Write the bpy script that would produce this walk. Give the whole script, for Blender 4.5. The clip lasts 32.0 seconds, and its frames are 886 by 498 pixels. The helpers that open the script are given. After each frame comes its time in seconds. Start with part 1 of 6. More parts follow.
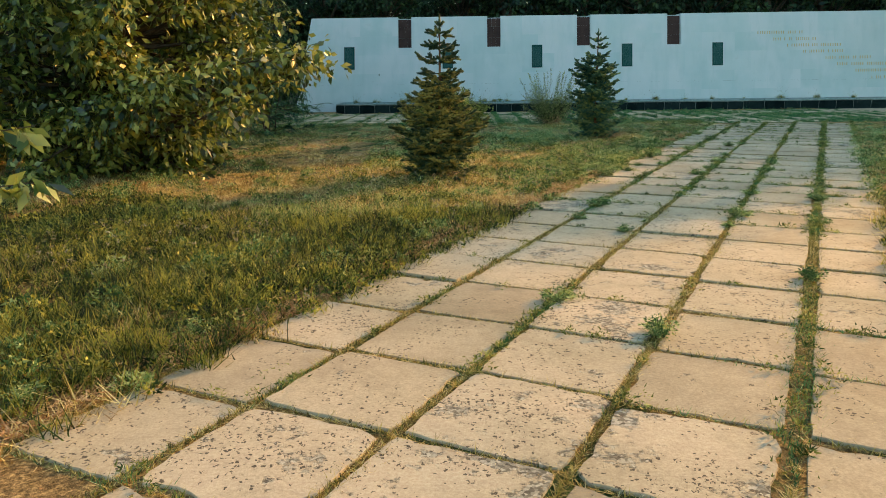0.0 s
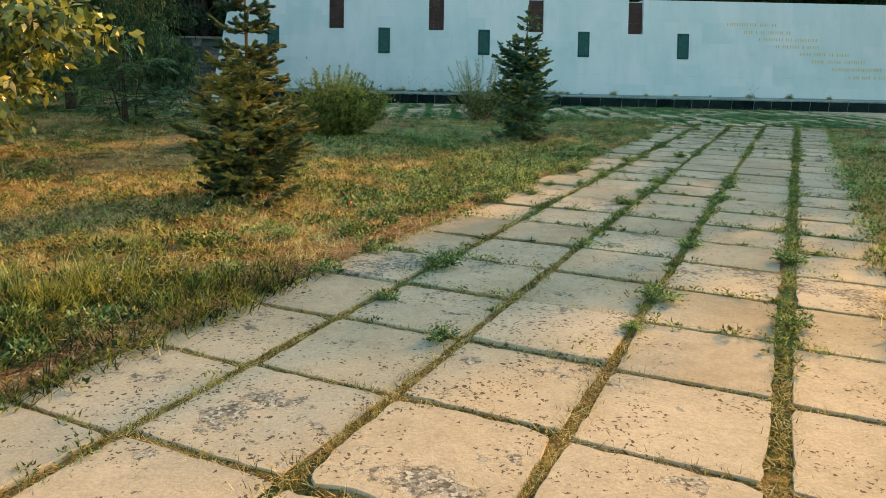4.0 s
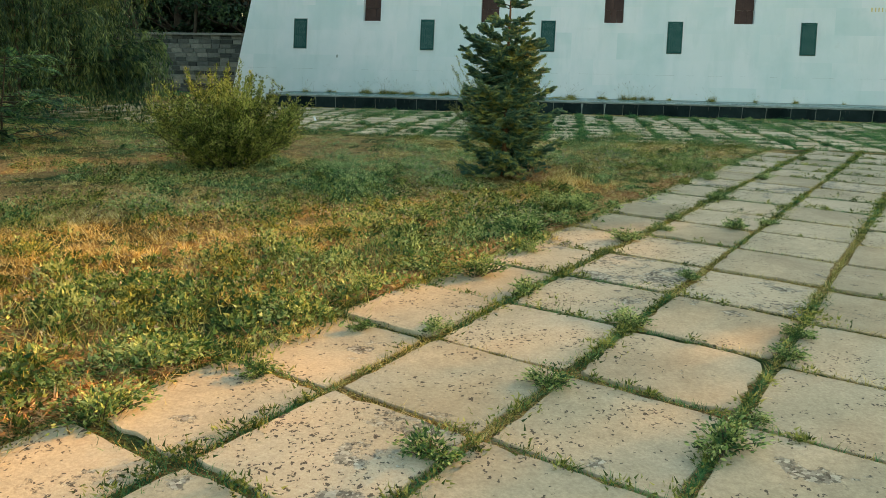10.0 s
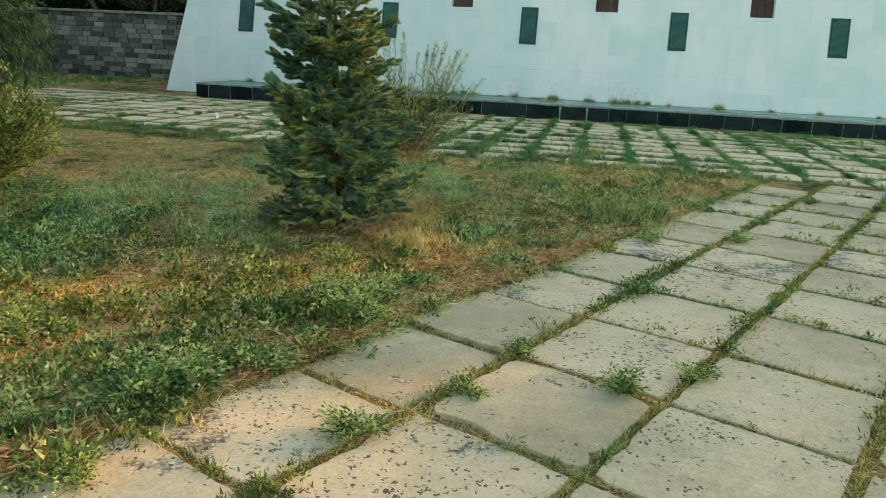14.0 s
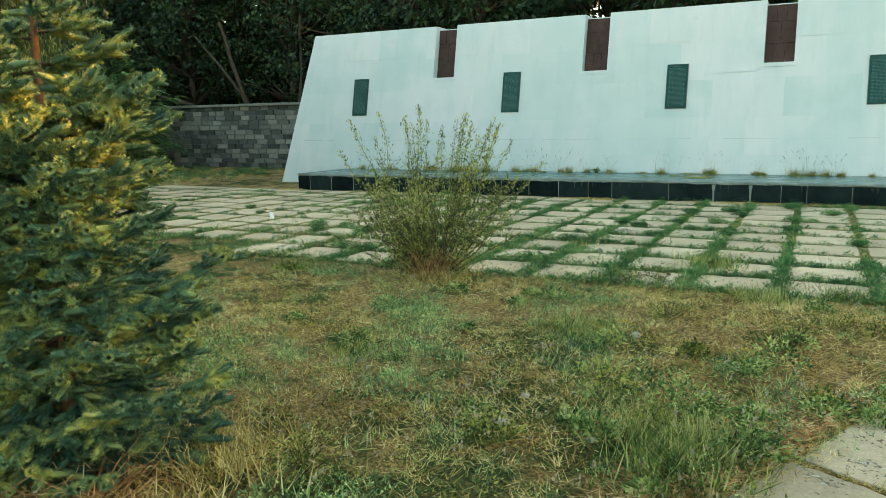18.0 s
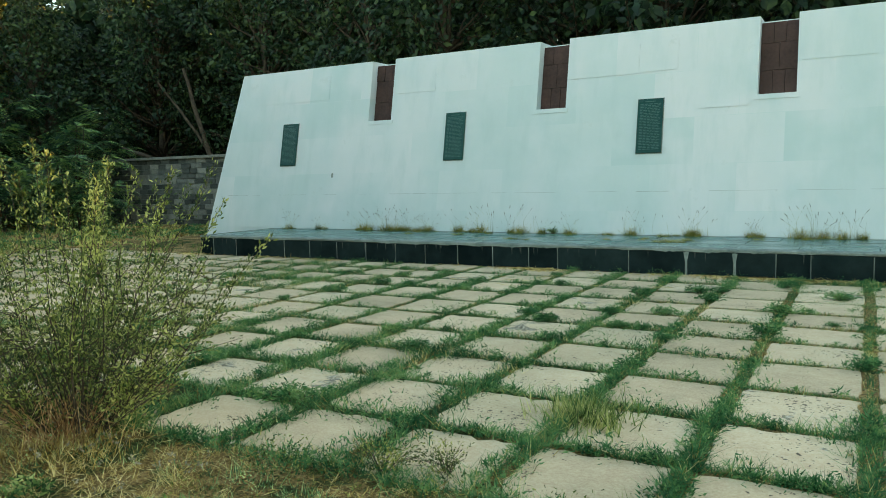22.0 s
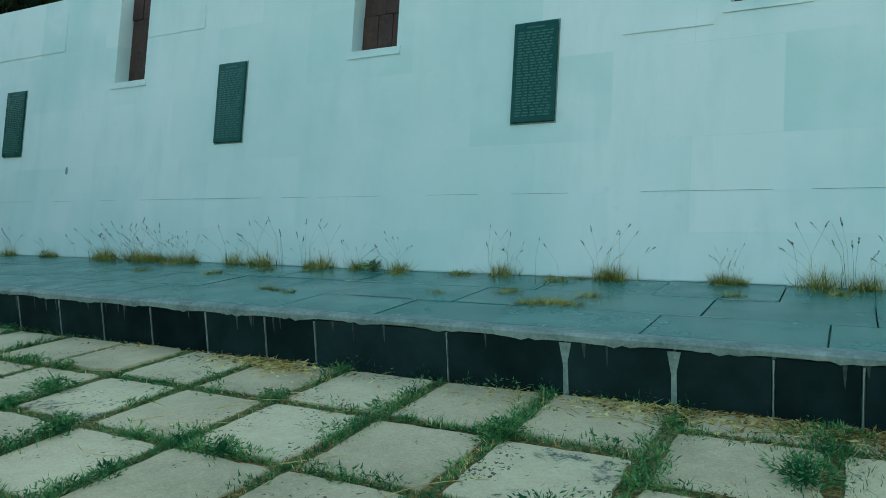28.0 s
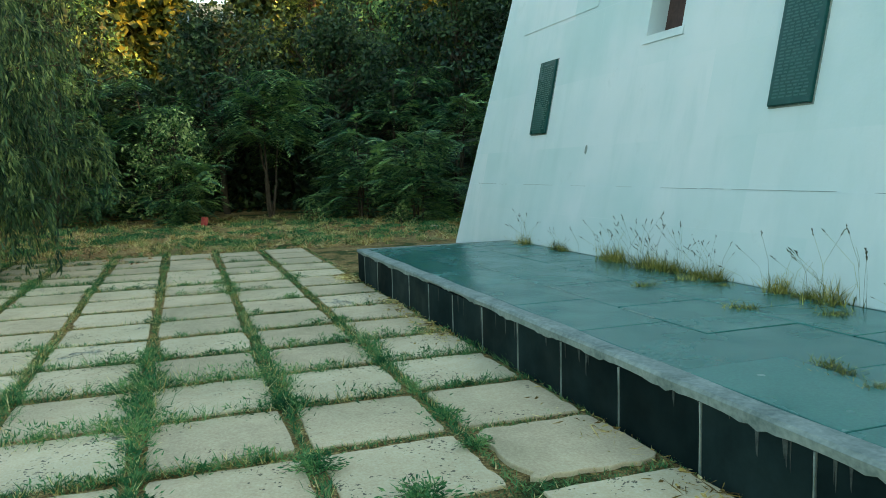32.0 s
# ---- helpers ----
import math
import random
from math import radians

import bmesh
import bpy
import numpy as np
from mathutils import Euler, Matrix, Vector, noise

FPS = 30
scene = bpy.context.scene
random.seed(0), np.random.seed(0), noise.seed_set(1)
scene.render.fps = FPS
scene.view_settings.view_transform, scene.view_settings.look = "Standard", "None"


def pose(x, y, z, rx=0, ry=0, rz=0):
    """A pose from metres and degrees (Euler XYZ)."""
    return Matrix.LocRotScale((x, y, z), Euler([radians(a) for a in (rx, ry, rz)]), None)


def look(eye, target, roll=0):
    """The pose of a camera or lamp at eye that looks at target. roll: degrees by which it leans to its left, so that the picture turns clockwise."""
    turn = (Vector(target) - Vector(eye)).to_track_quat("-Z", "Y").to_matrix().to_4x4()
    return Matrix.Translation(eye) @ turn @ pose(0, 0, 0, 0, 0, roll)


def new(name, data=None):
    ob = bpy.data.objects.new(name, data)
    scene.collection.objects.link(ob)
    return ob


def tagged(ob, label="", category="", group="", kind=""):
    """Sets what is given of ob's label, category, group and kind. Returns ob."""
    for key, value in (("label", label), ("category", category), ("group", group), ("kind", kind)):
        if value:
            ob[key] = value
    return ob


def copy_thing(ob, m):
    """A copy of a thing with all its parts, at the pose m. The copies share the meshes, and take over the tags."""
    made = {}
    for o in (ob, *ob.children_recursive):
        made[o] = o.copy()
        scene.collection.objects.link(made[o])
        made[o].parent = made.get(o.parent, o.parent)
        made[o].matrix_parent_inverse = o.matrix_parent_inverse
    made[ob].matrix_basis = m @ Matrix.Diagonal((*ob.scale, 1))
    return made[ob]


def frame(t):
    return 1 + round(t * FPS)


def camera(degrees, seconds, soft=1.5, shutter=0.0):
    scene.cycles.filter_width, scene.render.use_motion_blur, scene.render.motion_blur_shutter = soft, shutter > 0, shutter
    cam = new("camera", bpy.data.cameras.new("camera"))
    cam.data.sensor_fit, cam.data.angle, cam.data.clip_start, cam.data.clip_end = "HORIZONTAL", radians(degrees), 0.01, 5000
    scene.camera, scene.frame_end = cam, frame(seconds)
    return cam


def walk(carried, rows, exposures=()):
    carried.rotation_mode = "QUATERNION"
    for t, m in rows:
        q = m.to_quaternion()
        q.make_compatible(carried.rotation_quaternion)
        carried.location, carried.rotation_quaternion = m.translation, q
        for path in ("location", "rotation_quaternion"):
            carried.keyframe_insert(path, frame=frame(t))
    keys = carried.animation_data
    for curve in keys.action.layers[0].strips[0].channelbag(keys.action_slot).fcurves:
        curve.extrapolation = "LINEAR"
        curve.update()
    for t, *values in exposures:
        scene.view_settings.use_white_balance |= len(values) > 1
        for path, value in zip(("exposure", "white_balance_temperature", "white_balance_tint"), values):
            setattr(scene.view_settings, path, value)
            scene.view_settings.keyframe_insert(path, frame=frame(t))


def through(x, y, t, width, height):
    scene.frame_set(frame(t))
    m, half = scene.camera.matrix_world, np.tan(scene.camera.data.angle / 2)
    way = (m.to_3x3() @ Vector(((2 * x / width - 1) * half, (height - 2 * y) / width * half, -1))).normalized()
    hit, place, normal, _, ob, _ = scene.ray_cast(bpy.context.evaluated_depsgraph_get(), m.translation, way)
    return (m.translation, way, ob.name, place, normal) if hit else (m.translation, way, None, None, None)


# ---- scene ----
cam = camera(61.5, 32.0, soft=0.45)
PATH = [
    (0, (5.348, -34.387, 1.562), (5.291, -32.44, 1.107), -0.7),
    (0.5, (5.498, -33.92, 1.537), (5.451, -31.972, 1.085), -0.5),
    (1, (5.694, -33.485, 1.519), (5.673, -31.538, 1.063), -0.4),
    (1.5, (5.912, -33.103, 1.5), (5.918, -31.159, 1.033), -0.3),
    (2, (6.095, -32.619, 1.511), (6.128, -30.678, 1.03), -0.4),
    (2.5, (6.31, -32.184, 1.506), (6.356, -30.245, 1.017), -0.3),
    (3, (6.491, -31.702, 1.483), (6.534, -29.764, 0.992), -0.1),
    (3.5, (6.687, -31.281, 1.477), (6.726, -29.341, 0.99), 0.8),
    (5.5, (7.669, -29.383, 1.425), (7.568, -27.444, 0.947), 1.1),
    (6, (7.846, -28.918, 1.422), (7.694, -26.982, 0.943), 1.1),
    (6.5, (8.086, -28.489, 1.438), (7.899, -26.555, 0.964), 1.2),
    (7, (8.312, -27.993, 1.469), (8.123, -26.057, 1.004), 1.5),
    (7.5, (8.574, -27.585, 1.476), (8.4, -25.646, 1.02), 1.6),
    (8, (8.762, -27.135, 1.464), (8.59, -25.196, 1.007), 1.6),
    (8.5, (8.925, -26.679, 1.469), (8.731, -24.742, 1.006), 1.4),
    (9, (9.114, -26.273, 1.471), (8.876, -24.344, 0.999), 1.3),
    (9.5, (9.245, -25.793, 1.475), (8.962, -23.873, 0.992), 1.2),
    (10, (9.41, -25.336, 1.466), (9.102, -23.421, 0.979), 1.0),
    (10.5, (9.531, -24.854, 1.437), (9.217, -22.94, 0.95), 0.8),
    (11, (9.604, -24.299, 1.451), (9.3, -22.382, 0.969), 0.7),
    (11.5, (9.727, -23.814, 1.46), (9.424, -21.896, 0.983), 0.9),
    (12, (9.849, -23.271, 1.461), (9.538, -21.352, 0.989), 1.5),
    (12.5, (10.075, -22.841, 1.456), (9.75, -20.924, 0.989), 2.1),
    (13, (10.335, -22.417, 1.439), (9.991, -20.503, 0.97), 2.7),
    (13.5, (10.523, -21.95, 1.449), (10.167, -20.042, 0.966), 2.9),
    (14, (10.78, -21.471, 1.463), (10.407, -19.572, 0.957), 2.8),
    (14.5, (10.966, -20.981, 1.443), (10.571, -19.091, 0.919), 2.2),
    (15, (11.163, -20.468, 1.445), (10.732, -18.581, 0.939), 0.8),
    (15.5, (11.354, -19.939, 1.466), (10.896, -18.051, 0.992), 0.7),
    (17.5, (11.494, -18.109, 1.57), (10.71, -16.297, 1.25), -0.6),
    (18, (11.588, -17.61, 1.521), (10.704, -15.847, 1.196), -0.8),
    (18.5, (11.643, -17.105, 1.487), (10.699, -15.372, 1.163), -0.9),
    (19, (11.764, -16.586, 1.485), (10.804, -14.859, 1.178), -1.0),
    (19.5, (11.845, -16.106, 1.487), (10.901, -14.365, 1.21), -1.0),
    (20, (11.886, -15.603, 1.522), (10.975, -13.839, 1.277), -1.0),
    (20.5, (11.971, -15.126, 1.527), (11.079, -13.349, 1.316), -1.1),
    (21, (11.98, -14.606, 1.508), (11.078, -12.83, 1.32), -1.1),
    (21.5, (12.04, -14.065, 1.498), (11.102, -12.308, 1.317), -1.2),
    (22, (12.088, -13.497, 1.459), (11.102, -11.768, 1.273), -1.2),
    (22.5, (12.023, -12.914, 1.467), (10.987, -11.215, 1.263), -1.3),
    (23, (11.98, -12.358, 1.476), (10.902, -10.689, 1.254), -1.3),
    (23.5, (11.871, -11.809, 1.466), (10.764, -10.161, 1.225), -1.3),
    (24, (11.779, -11.256, 1.47), (10.669, -9.612, 1.216), -1.4),
    (24.5, (11.681, -10.726, 1.456), (10.593, -9.068, 1.194), -1.4),
    (25, (11.568, -10.156, 1.466), (10.532, -8.466, 1.205), -1.4),
    (25.5, (11.592, -9.607, 1.441), (10.622, -7.875, 1.191), -1.5),
    (26, (11.555, -9.055, 1.412), (10.655, -7.284, 1.184), -1.7),
    (26.5, (11.536, -8.51, 1.42), (10.687, -6.71, 1.215), -2.0),
    (28.5, (11.28, -6.284, 1.447), (10.236, -4.595, 1.207), -2.2),
    (29, (11.147, -5.839, 1.437), (10.01, -4.217, 1.16), -2.3),
    (29.5, (11.024, -5.431, 1.425), (9.789, -3.888, 1.117), -2.2),
    (30, (10.711, -5.092, 1.409), (9.357, -3.654, 1.091), -2.0),
    (30.5, (10.436, -4.849, 1.391), (8.916, -3.586, 1.085), -1.7),
    (31, (10.215, -4.703, 1.43), (8.535, -3.656, 1.149), -2.0),
    (31.5, (9.809, -4.677, 1.418), (8.014, -3.828, 1.184), -1.8),
    (32, (9.421, -4.613, 1.404), (7.544, -3.955, 1.192), -1.4),
]
EXPOSURES = [(0, 1.27, 7100, -6), (3, 1.32, 7000, -6), (6, 1.58, 8700, -3), (10, 1.68, 9300, -2), (14, 1.90, 9300, -2), (18, 2.20, 9800, -3), (21, 2.08, 9500, -3), (24, 1.93, 9000, -5), (25, 1.90, 8800, -6), (26.5, 1.77, 7800, -11), (29, 1.61, 7250, -20), (30.2, 1.73, 7300, -19), (31, 1.88, 7650, -13), (32, 2.06, 8100, -11)]
walk(cam, [(t, look(eye, target, roll)) for t, eye, target, roll in PATH], EXPOSURES)

# ---- world, sun, exposure ----
SUN_AZ, SUN_EL = 46.0, 17.0          # degrees: azimuth from +y towards +x, height
world = bpy.data.worlds.new("sky")
scene.world = world
world.use_nodes = True
wn = world.node_tree
sky = wn.nodes.new("ShaderNodeTexSky")
sky.sky_type = "NISHITA"
sky.sun_disc = False
sky.sun_elevation, sky.sun_rotation = radians(SUN_EL), radians(SUN_AZ)
wn.nodes["Background"].inputs["Strength"].default_value = 0.15
wn.links.new(sky.outputs["Color"], wn.nodes["Background"].inputs["Color"])
sun = new("sun", bpy.data.lights.new("sun", "SUN"))
sun.data.energy, sun.data.angle, sun.data.color = 3.3, radians(0.6), (1.0, 0.46, 0.12)
sd = Vector((math.sin(radians(SUN_AZ)) * math.cos(radians(SUN_EL)), math.cos(radians(SUN_AZ)) * math.cos(radians(SUN_EL)), math.sin(radians(SUN_EL))))
sun.matrix_world = look(sd * 60, (0, 0, 0))

# ---- mesh helpers ----
rng = np.random.default_rng(11)


def link(name, me, material=None, parent=None, label="", smooth=False):
    ob = new(name, me)
    if material:
        me.materials.append(material)
    if smooth:
        me.polygons.foreach_set("use_smooth", np.ones(len(me.polygons), bool))
    if parent:
        ob.parent = parent
        ob.matrix_parent_inverse = parent.matrix_basis.inverted()
    if label:
        ob["label"] = label
    return ob


def big_mesh(name, verts, faces):
    """A mesh from an array of points and an array of faces that all have the same number of corners."""
    me = bpy.data.meshes.new(name)
    v, f = np.asarray(verts, np.float32), np.asarray(faces, np.int32)
    k = f.shape[1]
    me.vertices.add(len(v))
    me.vertices.foreach_set("co", v.ravel())
    me.loops.add(f.size)
    me.loops.foreach_set("vertex_index", f.ravel())
    me.polygons.add(len(f))
    me.polygons.foreach_set("loop_start", np.arange(len(f), dtype=np.int32) * k)
    me.update(calc_edges=True)
    return me


def part(name, bm, material, parent=None, label="", smooth=False):
    me = bpy.data.meshes.new(name)
    bm.normal_update()
    bm.to_mesh(me)
    bm.free()
    return link(name, me, material, parent, label, smooth)


def box(bm, x0, x1, y0, y1, z0, z1, bevel=0.0):
    m = Matrix.Translation(((x0 + x1) / 2, (y0 + y1) / 2, (z0 + z1) / 2)) @ Matrix.Diagonal((x1 - x0, y1 - y0, z1 - z0, 1))
    got = bmesh.ops.create_cube(bm, size=1, matrix=m)["verts"]
    if bevel:
        edges = list({e for v in got for e in v.link_edges})
        bmesh.ops.bevel(bm, geom=edges, offset=bevel, segments=1, affect="EDGES")
    return got


def tubes(paths, sides=6):
    """Tapered tubes along lists of (point, radius): points and quads."""
    vs, fs, base = [], [], 0
    for path in paths:
        n = len(path)
        for i, (p, r) in enumerate(path):
            a, b = Vector(path[max(i - 1, 0)][0]), Vector(path[min(i + 1, n - 1)][0])
            q = (b - a).to_track_quat("Z", "Y") if (b - a).length > 1e-6 else Vector((0, 0, 1)).to_track_quat("Z", "Y")
            for s in range(sides):
                w = 2 * math.pi * s / sides
                vs.append(Vector(p) + q @ Vector((r * math.cos(w), r * math.sin(w), 0)))
        for i in range(n - 1):
            for s in range(sides):
                t = (s + 1) % sides
                fs.append((base + i * sides + s, base + i * sides + t, base + (i + 1) * sides + t, base + (i + 1) * sides + s))
        base += n * sides
    return [tuple(v) for v in vs], fs


def unit(a):
    return a / np.maximum(np.linalg.norm(a, axis=-1, keepdims=True), 1e-9)


def leaves(at, along, length, width, curl=0.15):
    """Leaves as kites: a quad each, folded a little along the middle. at, along: (n,3); length, width: (n,)."""
    n = len(at)
    along = unit(along)
    side = unit(np.cross(along, rng.normal(size=(n, 3))))
    up = np.cross(along, side)
    L, W = np.asarray(length)[:, None] * np.ones((n, 1)), np.asarray(width)[:, None] * np.ones((n, 1))
    a = at
    b = at + along * L * 0.45 + side * W * 0.5 + up * W * curl
    c = at + along * L
    d = at + along * L * 0.45 - side * W * 0.5 + up * W * curl
    v = np.stack([a, b, c, d], 1).reshape(-1, 3)
    return v, np.arange(4 * n).reshape(n, 4)


def blades(at, height, width, lean, curve=0.5):
    """Grass blades, a tapered triangle each, from points on the ground."""
    n = len(at)
    w = rng.uniform(0, 2 * np.pi, n)
    t = w + rng.normal(0, 0.5, n)
    d = np.stack([np.cos(w), np.sin(w), 0 * w], 1)
    s = np.stack([-np.sin(t), np.cos(t), 0 * w], 1)
    h, wd, le = (np.asarray(q)[:, None] * np.ones((n, 1)) for q in (height, width, lean))
    tip = at + np.array([[0, 0, 1.0]]) * h * (1 - 0.3 * np.minimum(le, 1.5) * curve) + d * le * h
    v = np.stack([at - s * wd / 2, at + s * wd / 2, tip], 1).reshape(-1, 3)
    return v, np.arange(3 * n).reshape(n, 3)


def waves(p, scale, seed, octaves=3):
    """A smooth random field on the plan, about -1 to 1."""
    r = np.random.default_rng(seed)
    out = np.zeros(len(p))
    for o in range(octaves):
        for _ in range(5):
            k = r.normal(size=2) * scale * 2**o
            out += np.sin(p[:, 0] * k[0] + p[:, 1] * k[1] + r.uniform(0, 7)) / 2**o
    return out / 3.2


# ---- materials ----
def shader(name, rough=0.8, metal=0.0, spec=0.3):
    m = bpy.data.materials.new(name)
    m.use_nodes = True
    nt = m.node_tree
    b = nt.nodes["Principled BSDF"]
    b.inputs["Roughness"].default_value = rough
    b.inputs["Metallic"].default_value = metal
    b.inputs["Specular IOR Level"].default_value = spec
    return m, nt, b


def node(nt, kind, ins=(), **props):
    n = nt.nodes.new("ShaderNode" + kind)
    for k, v in props.items():
        if k == "operation": n.operation = v
        elif k == "blend_type": n.blend_type = v
        elif k == "data_type": n.data_type = v
        elif k == "feature": n.feature = v
        elif k == "distance_metric": n.distance = v
    for k, v in dict(ins).items():
        if isinstance(v, bpy.types.NodeSocket):
            nt.links.new(v, n.inputs[k])
        else:
            n.inputs[k].default_value = v
    return n


def position(nt):
    return node(nt, "NewGeometry").outputs["Position"]


def noise_of(nt, vec, scale, detail=4.0, rough=0.55):
    return node(nt, "TexNoise", {"Vector": vec, "Scale": scale, "Detail": detail, "Roughness": rough}).outputs["Fac"]


def ramp(nt, fac, stops):
    r = nt.nodes.new("ShaderNodeValToRGB")
    els = r.color_ramp.elements
    while len(els) < len(stops):
        els.new(0.5)
    for e, (at, col) in zip(els, stops):
        e.position = at
        e.color = (*col, 1) if len(col) == 3 else col
    nt.links.new(fac, r.inputs["Fac"])
    return r.outputs["Color"]


def grey(v):
    return (v, v, v)


def mix(nt, fac, a, b, how="MIX"):
    m = nt.nodes.new("ShaderNodeMix")
    m.data_type, m.blend_type = "RGBA", how
    for sock, val in ((m.inputs[0], fac), (m.inputs[6], a), (m.inputs[7], b)):
        if isinstance(val, bpy.types.NodeSocket):
            nt.links.new(val, sock)
        elif isinstance(val, tuple):
            sock.default_value = (*val, 1)
        else:
            sock.default_value = val
    return m.outputs[2]


def math_of(nt, op, a, b=0.0):
    return node(nt, "Math", {0: a, 1: b}, operation=op).outputs[0]


def bump(nt, bsdf, height, strength=0.4, distance=0.01):
    n = node(nt, "Bump", {"Height": height, "Strength": strength, "Distance": distance})
    nt.links.new(n.outputs["Normal"], bsdf.inputs["Normal"])


def foliage(name, dark, mid, light, through=0.35, rough=0.55, patch=0.8, spec=0.3, own=0.42):
    """Leaf material: each leaf its own tone, broad drifts of tone over the plant, light shining through."""
    m, nt, b = shader(name, rough, 0, spec)
    g = node(nt, "NewGeometry")
    drift = noise_of(nt, g.outputs["Position"], patch, 2.0)
    clump = noise_of(nt, g.outputs["Position"], patch * 6.5, 2.0)
    both = math_of(nt, "ADD", math_of(nt, "MULTIPLY", drift, 0.9), math_of(nt, "MULTIPLY", clump, 1.5))
    tone = math_of(nt, "ADD", math_of(nt, "MULTIPLY", g.outputs["Random Per Island"], own), math_of(nt, "SUBTRACT", both, 0.70 + own / 2))
    col = ramp(nt, tone, [(0.2, dark), (0.5, mid), (0.82, light)])
    nt.links.new(col, b.inputs["Base Color"])
    tr = node(nt, "BsdfTranslucent", {"Color": col})
    mx = node(nt, "MixShader", {0: through, 1: b.outputs[0], 2: tr.outputs[0]})
    nt.links.new(mx.outputs[0], nt.nodes["Material Output"].inputs["Surface"])
    return m


def concrete_slab(name, tones, pitted, scarred):
    """Cast concrete: tones of the skin, how pitted it is, how much of it has worn to the aggregate."""
    m, nt, b = shader(name, 0.9)
    p = position(nt)
    own = node(nt, "ObjectInfo").outputs["Random"]
    big = noise_of(nt, p, 1.3, 3)
    fine = noise_of(nt, p, 60, 3, 0.75)
    mid = noise_of(nt, p, 9, 4, 0.7)
    col = ramp(nt, math_of(nt, "ADD", math_of(nt, "MULTIPLY", big, 0.7), math_of(nt, "MULTIPLY", own, 0.35)),
               list(zip((0.25, 0.5, 0.8), tones)))
    col = mix(nt, 0.4, col, ramp(nt, fine, [(0.3, grey(0.22)), (0.7, grey(0.66))]), "OVERLAY")
    col = mix(nt, 0.35, col, ramp(nt, mid, [(0.3, grey(0.32)), (0.7, grey(0.62))]), "OVERLAY")
    # pits: a few cells of a fine mosaic, more of them where the skin is weak
    warp = node(nt, "VectorMath", {0: p, 1: node(nt, "VectorMath", {0: node(nt, "TexNoise", {"Vector": p, "Scale": 45.0, "Detail": 2.0}).outputs["Color"], 1: (0.05, 0.05, 0.0)}, operation="MULTIPLY").outputs[0]}, operation="ADD").outputs[0]
    weak = noise_of(nt, p, 2.4, 3)
    pits = None
    for scale, share, size in ((24.0, 0.13, 0.25), (52.0, 0.23, 0.34)):
        vor = node(nt, "TexVoronoi", {"Vector": warp, "Scale": scale, "Randomness": 1.0})
        pick = node(nt, "SeparateColor", {0: vor.outputs["Color"]}).outputs[0]
        limit = math_of(nt, "ADD", math_of(nt, "MULTIPLY", math_of(nt, "SUBTRACT", weak, 0.5), 2.6), math_of(nt, "ADD", math_of(nt, "MULTIPLY", own, 0.46), share - 0.36 + pitted))
        one = math_of(nt, "MULTIPLY", math_of(nt, "LESS_THAN", vor.outputs["Distance"], size), math_of(nt, "LESS_THAN", pick, limit))
        pits = one if pits is None else math_of(nt, "MAXIMUM", pits, one)
    # worn patches that show the aggregate
    worn = ramp(nt, math_of(nt, "ADD", noise_of(nt, p, 2.1, 8, 0.74), math_of(nt, "MULTIPLY", math_of(nt, "POWER", own, 5.0), 0.10)), [(0.63 + scarred, grey(0.0)), (0.665 + scarred, grey(0.85))])
    stone = node(nt, "TexVoronoi", {"Vector": p, "Scale": 62.0}).outputs["Color"]
    agg = mix(nt, 1.0, ramp(nt, node(nt, "SeparateColor", {0: stone}).outputs[0], [(0.0, grey(0.12)), (0.45, grey(0.7)), (1.0, grey(2.2))]), (0.26, 0.25, 0.205), "MULTIPLY")
    col = mix(nt, math_of(nt, "MULTIPLY", pits, 0.9), col, (0.055, 0.048, 0.038))
    col = mix(nt, worn, col, agg)
    stain = ramp(nt, noise_of(nt, p, 0.55, 3), [(0.42, grey(1.0)), (0.72, (0.74, 0.78, 0.76))])
    col = mix(nt, 1.0, col, stain, "MULTIPLY")
    nt.links.new(col, b.inputs["Base Color"])
    h = math_of(nt, "SUBTRACT", math_of(nt, "MULTIPLY", fine, 0.5), math_of(nt, "ADD", math_of(nt, "MULTIPLY", pits, 0.8), math_of(nt, "MULTIPLY", worn, math_of(nt, "ADD", 0.5, math_of(nt, "MULTIPLY", noise_of(nt, p, 90, 2), 0.9)))))
    bump(nt, b, h, 0.7, 0.006)
    return m


def soil():
    """Earth under a thin turf: green and straw-coloured patches, flecked with thatch, bare crumbs and painted shade
    between blades.
    """
    m, nt, b = shader("turfy_soil", 0.95, 0, 0.1)
    p = position(nt)
    a = noise_of(nt, p, 0.45, 3, 0.6)
    c = noise_of(nt, p, 2.6, 5, 0.7)
    patch = math_of(nt, "ADD", math_of(nt, "MULTIPLY", a, 0.55), math_of(nt, "MULTIPLY", c, 0.45))
    col = ramp(nt, patch, [(0.38, (0.040, 0.082, 0.026)), (0.45, (0.098, 0.118, 0.042)), (0.485, (0.31, 0.21, 0.088)), (0.60, (0.47, 0.33, 0.155))])
    fleck = noise_of(nt, p, 55, 4, 0.8)
    bits = node(nt, "TexVoronoi", {"Vector": p, "Scale": 48.0}).outputs["Color"]
    col = mix(nt, 0.85, col, ramp(nt, fleck, [(0.34, grey(0.06)), (0.52, grey(0.45)), (0.66, grey(0.9))]), "OVERLAY")
    col = mix(nt, 0.55, col, ramp(nt, node(nt, "SeparateColor", {0: bits}).outputs[0], [(0.0, grey(0.15)), (1.0, grey(0.85))]), "OVERLAY")
    nt.links.new(col, b.inputs["Base Color"])
    bump(nt, b, fleck, 1.0, 0.03)
    return m


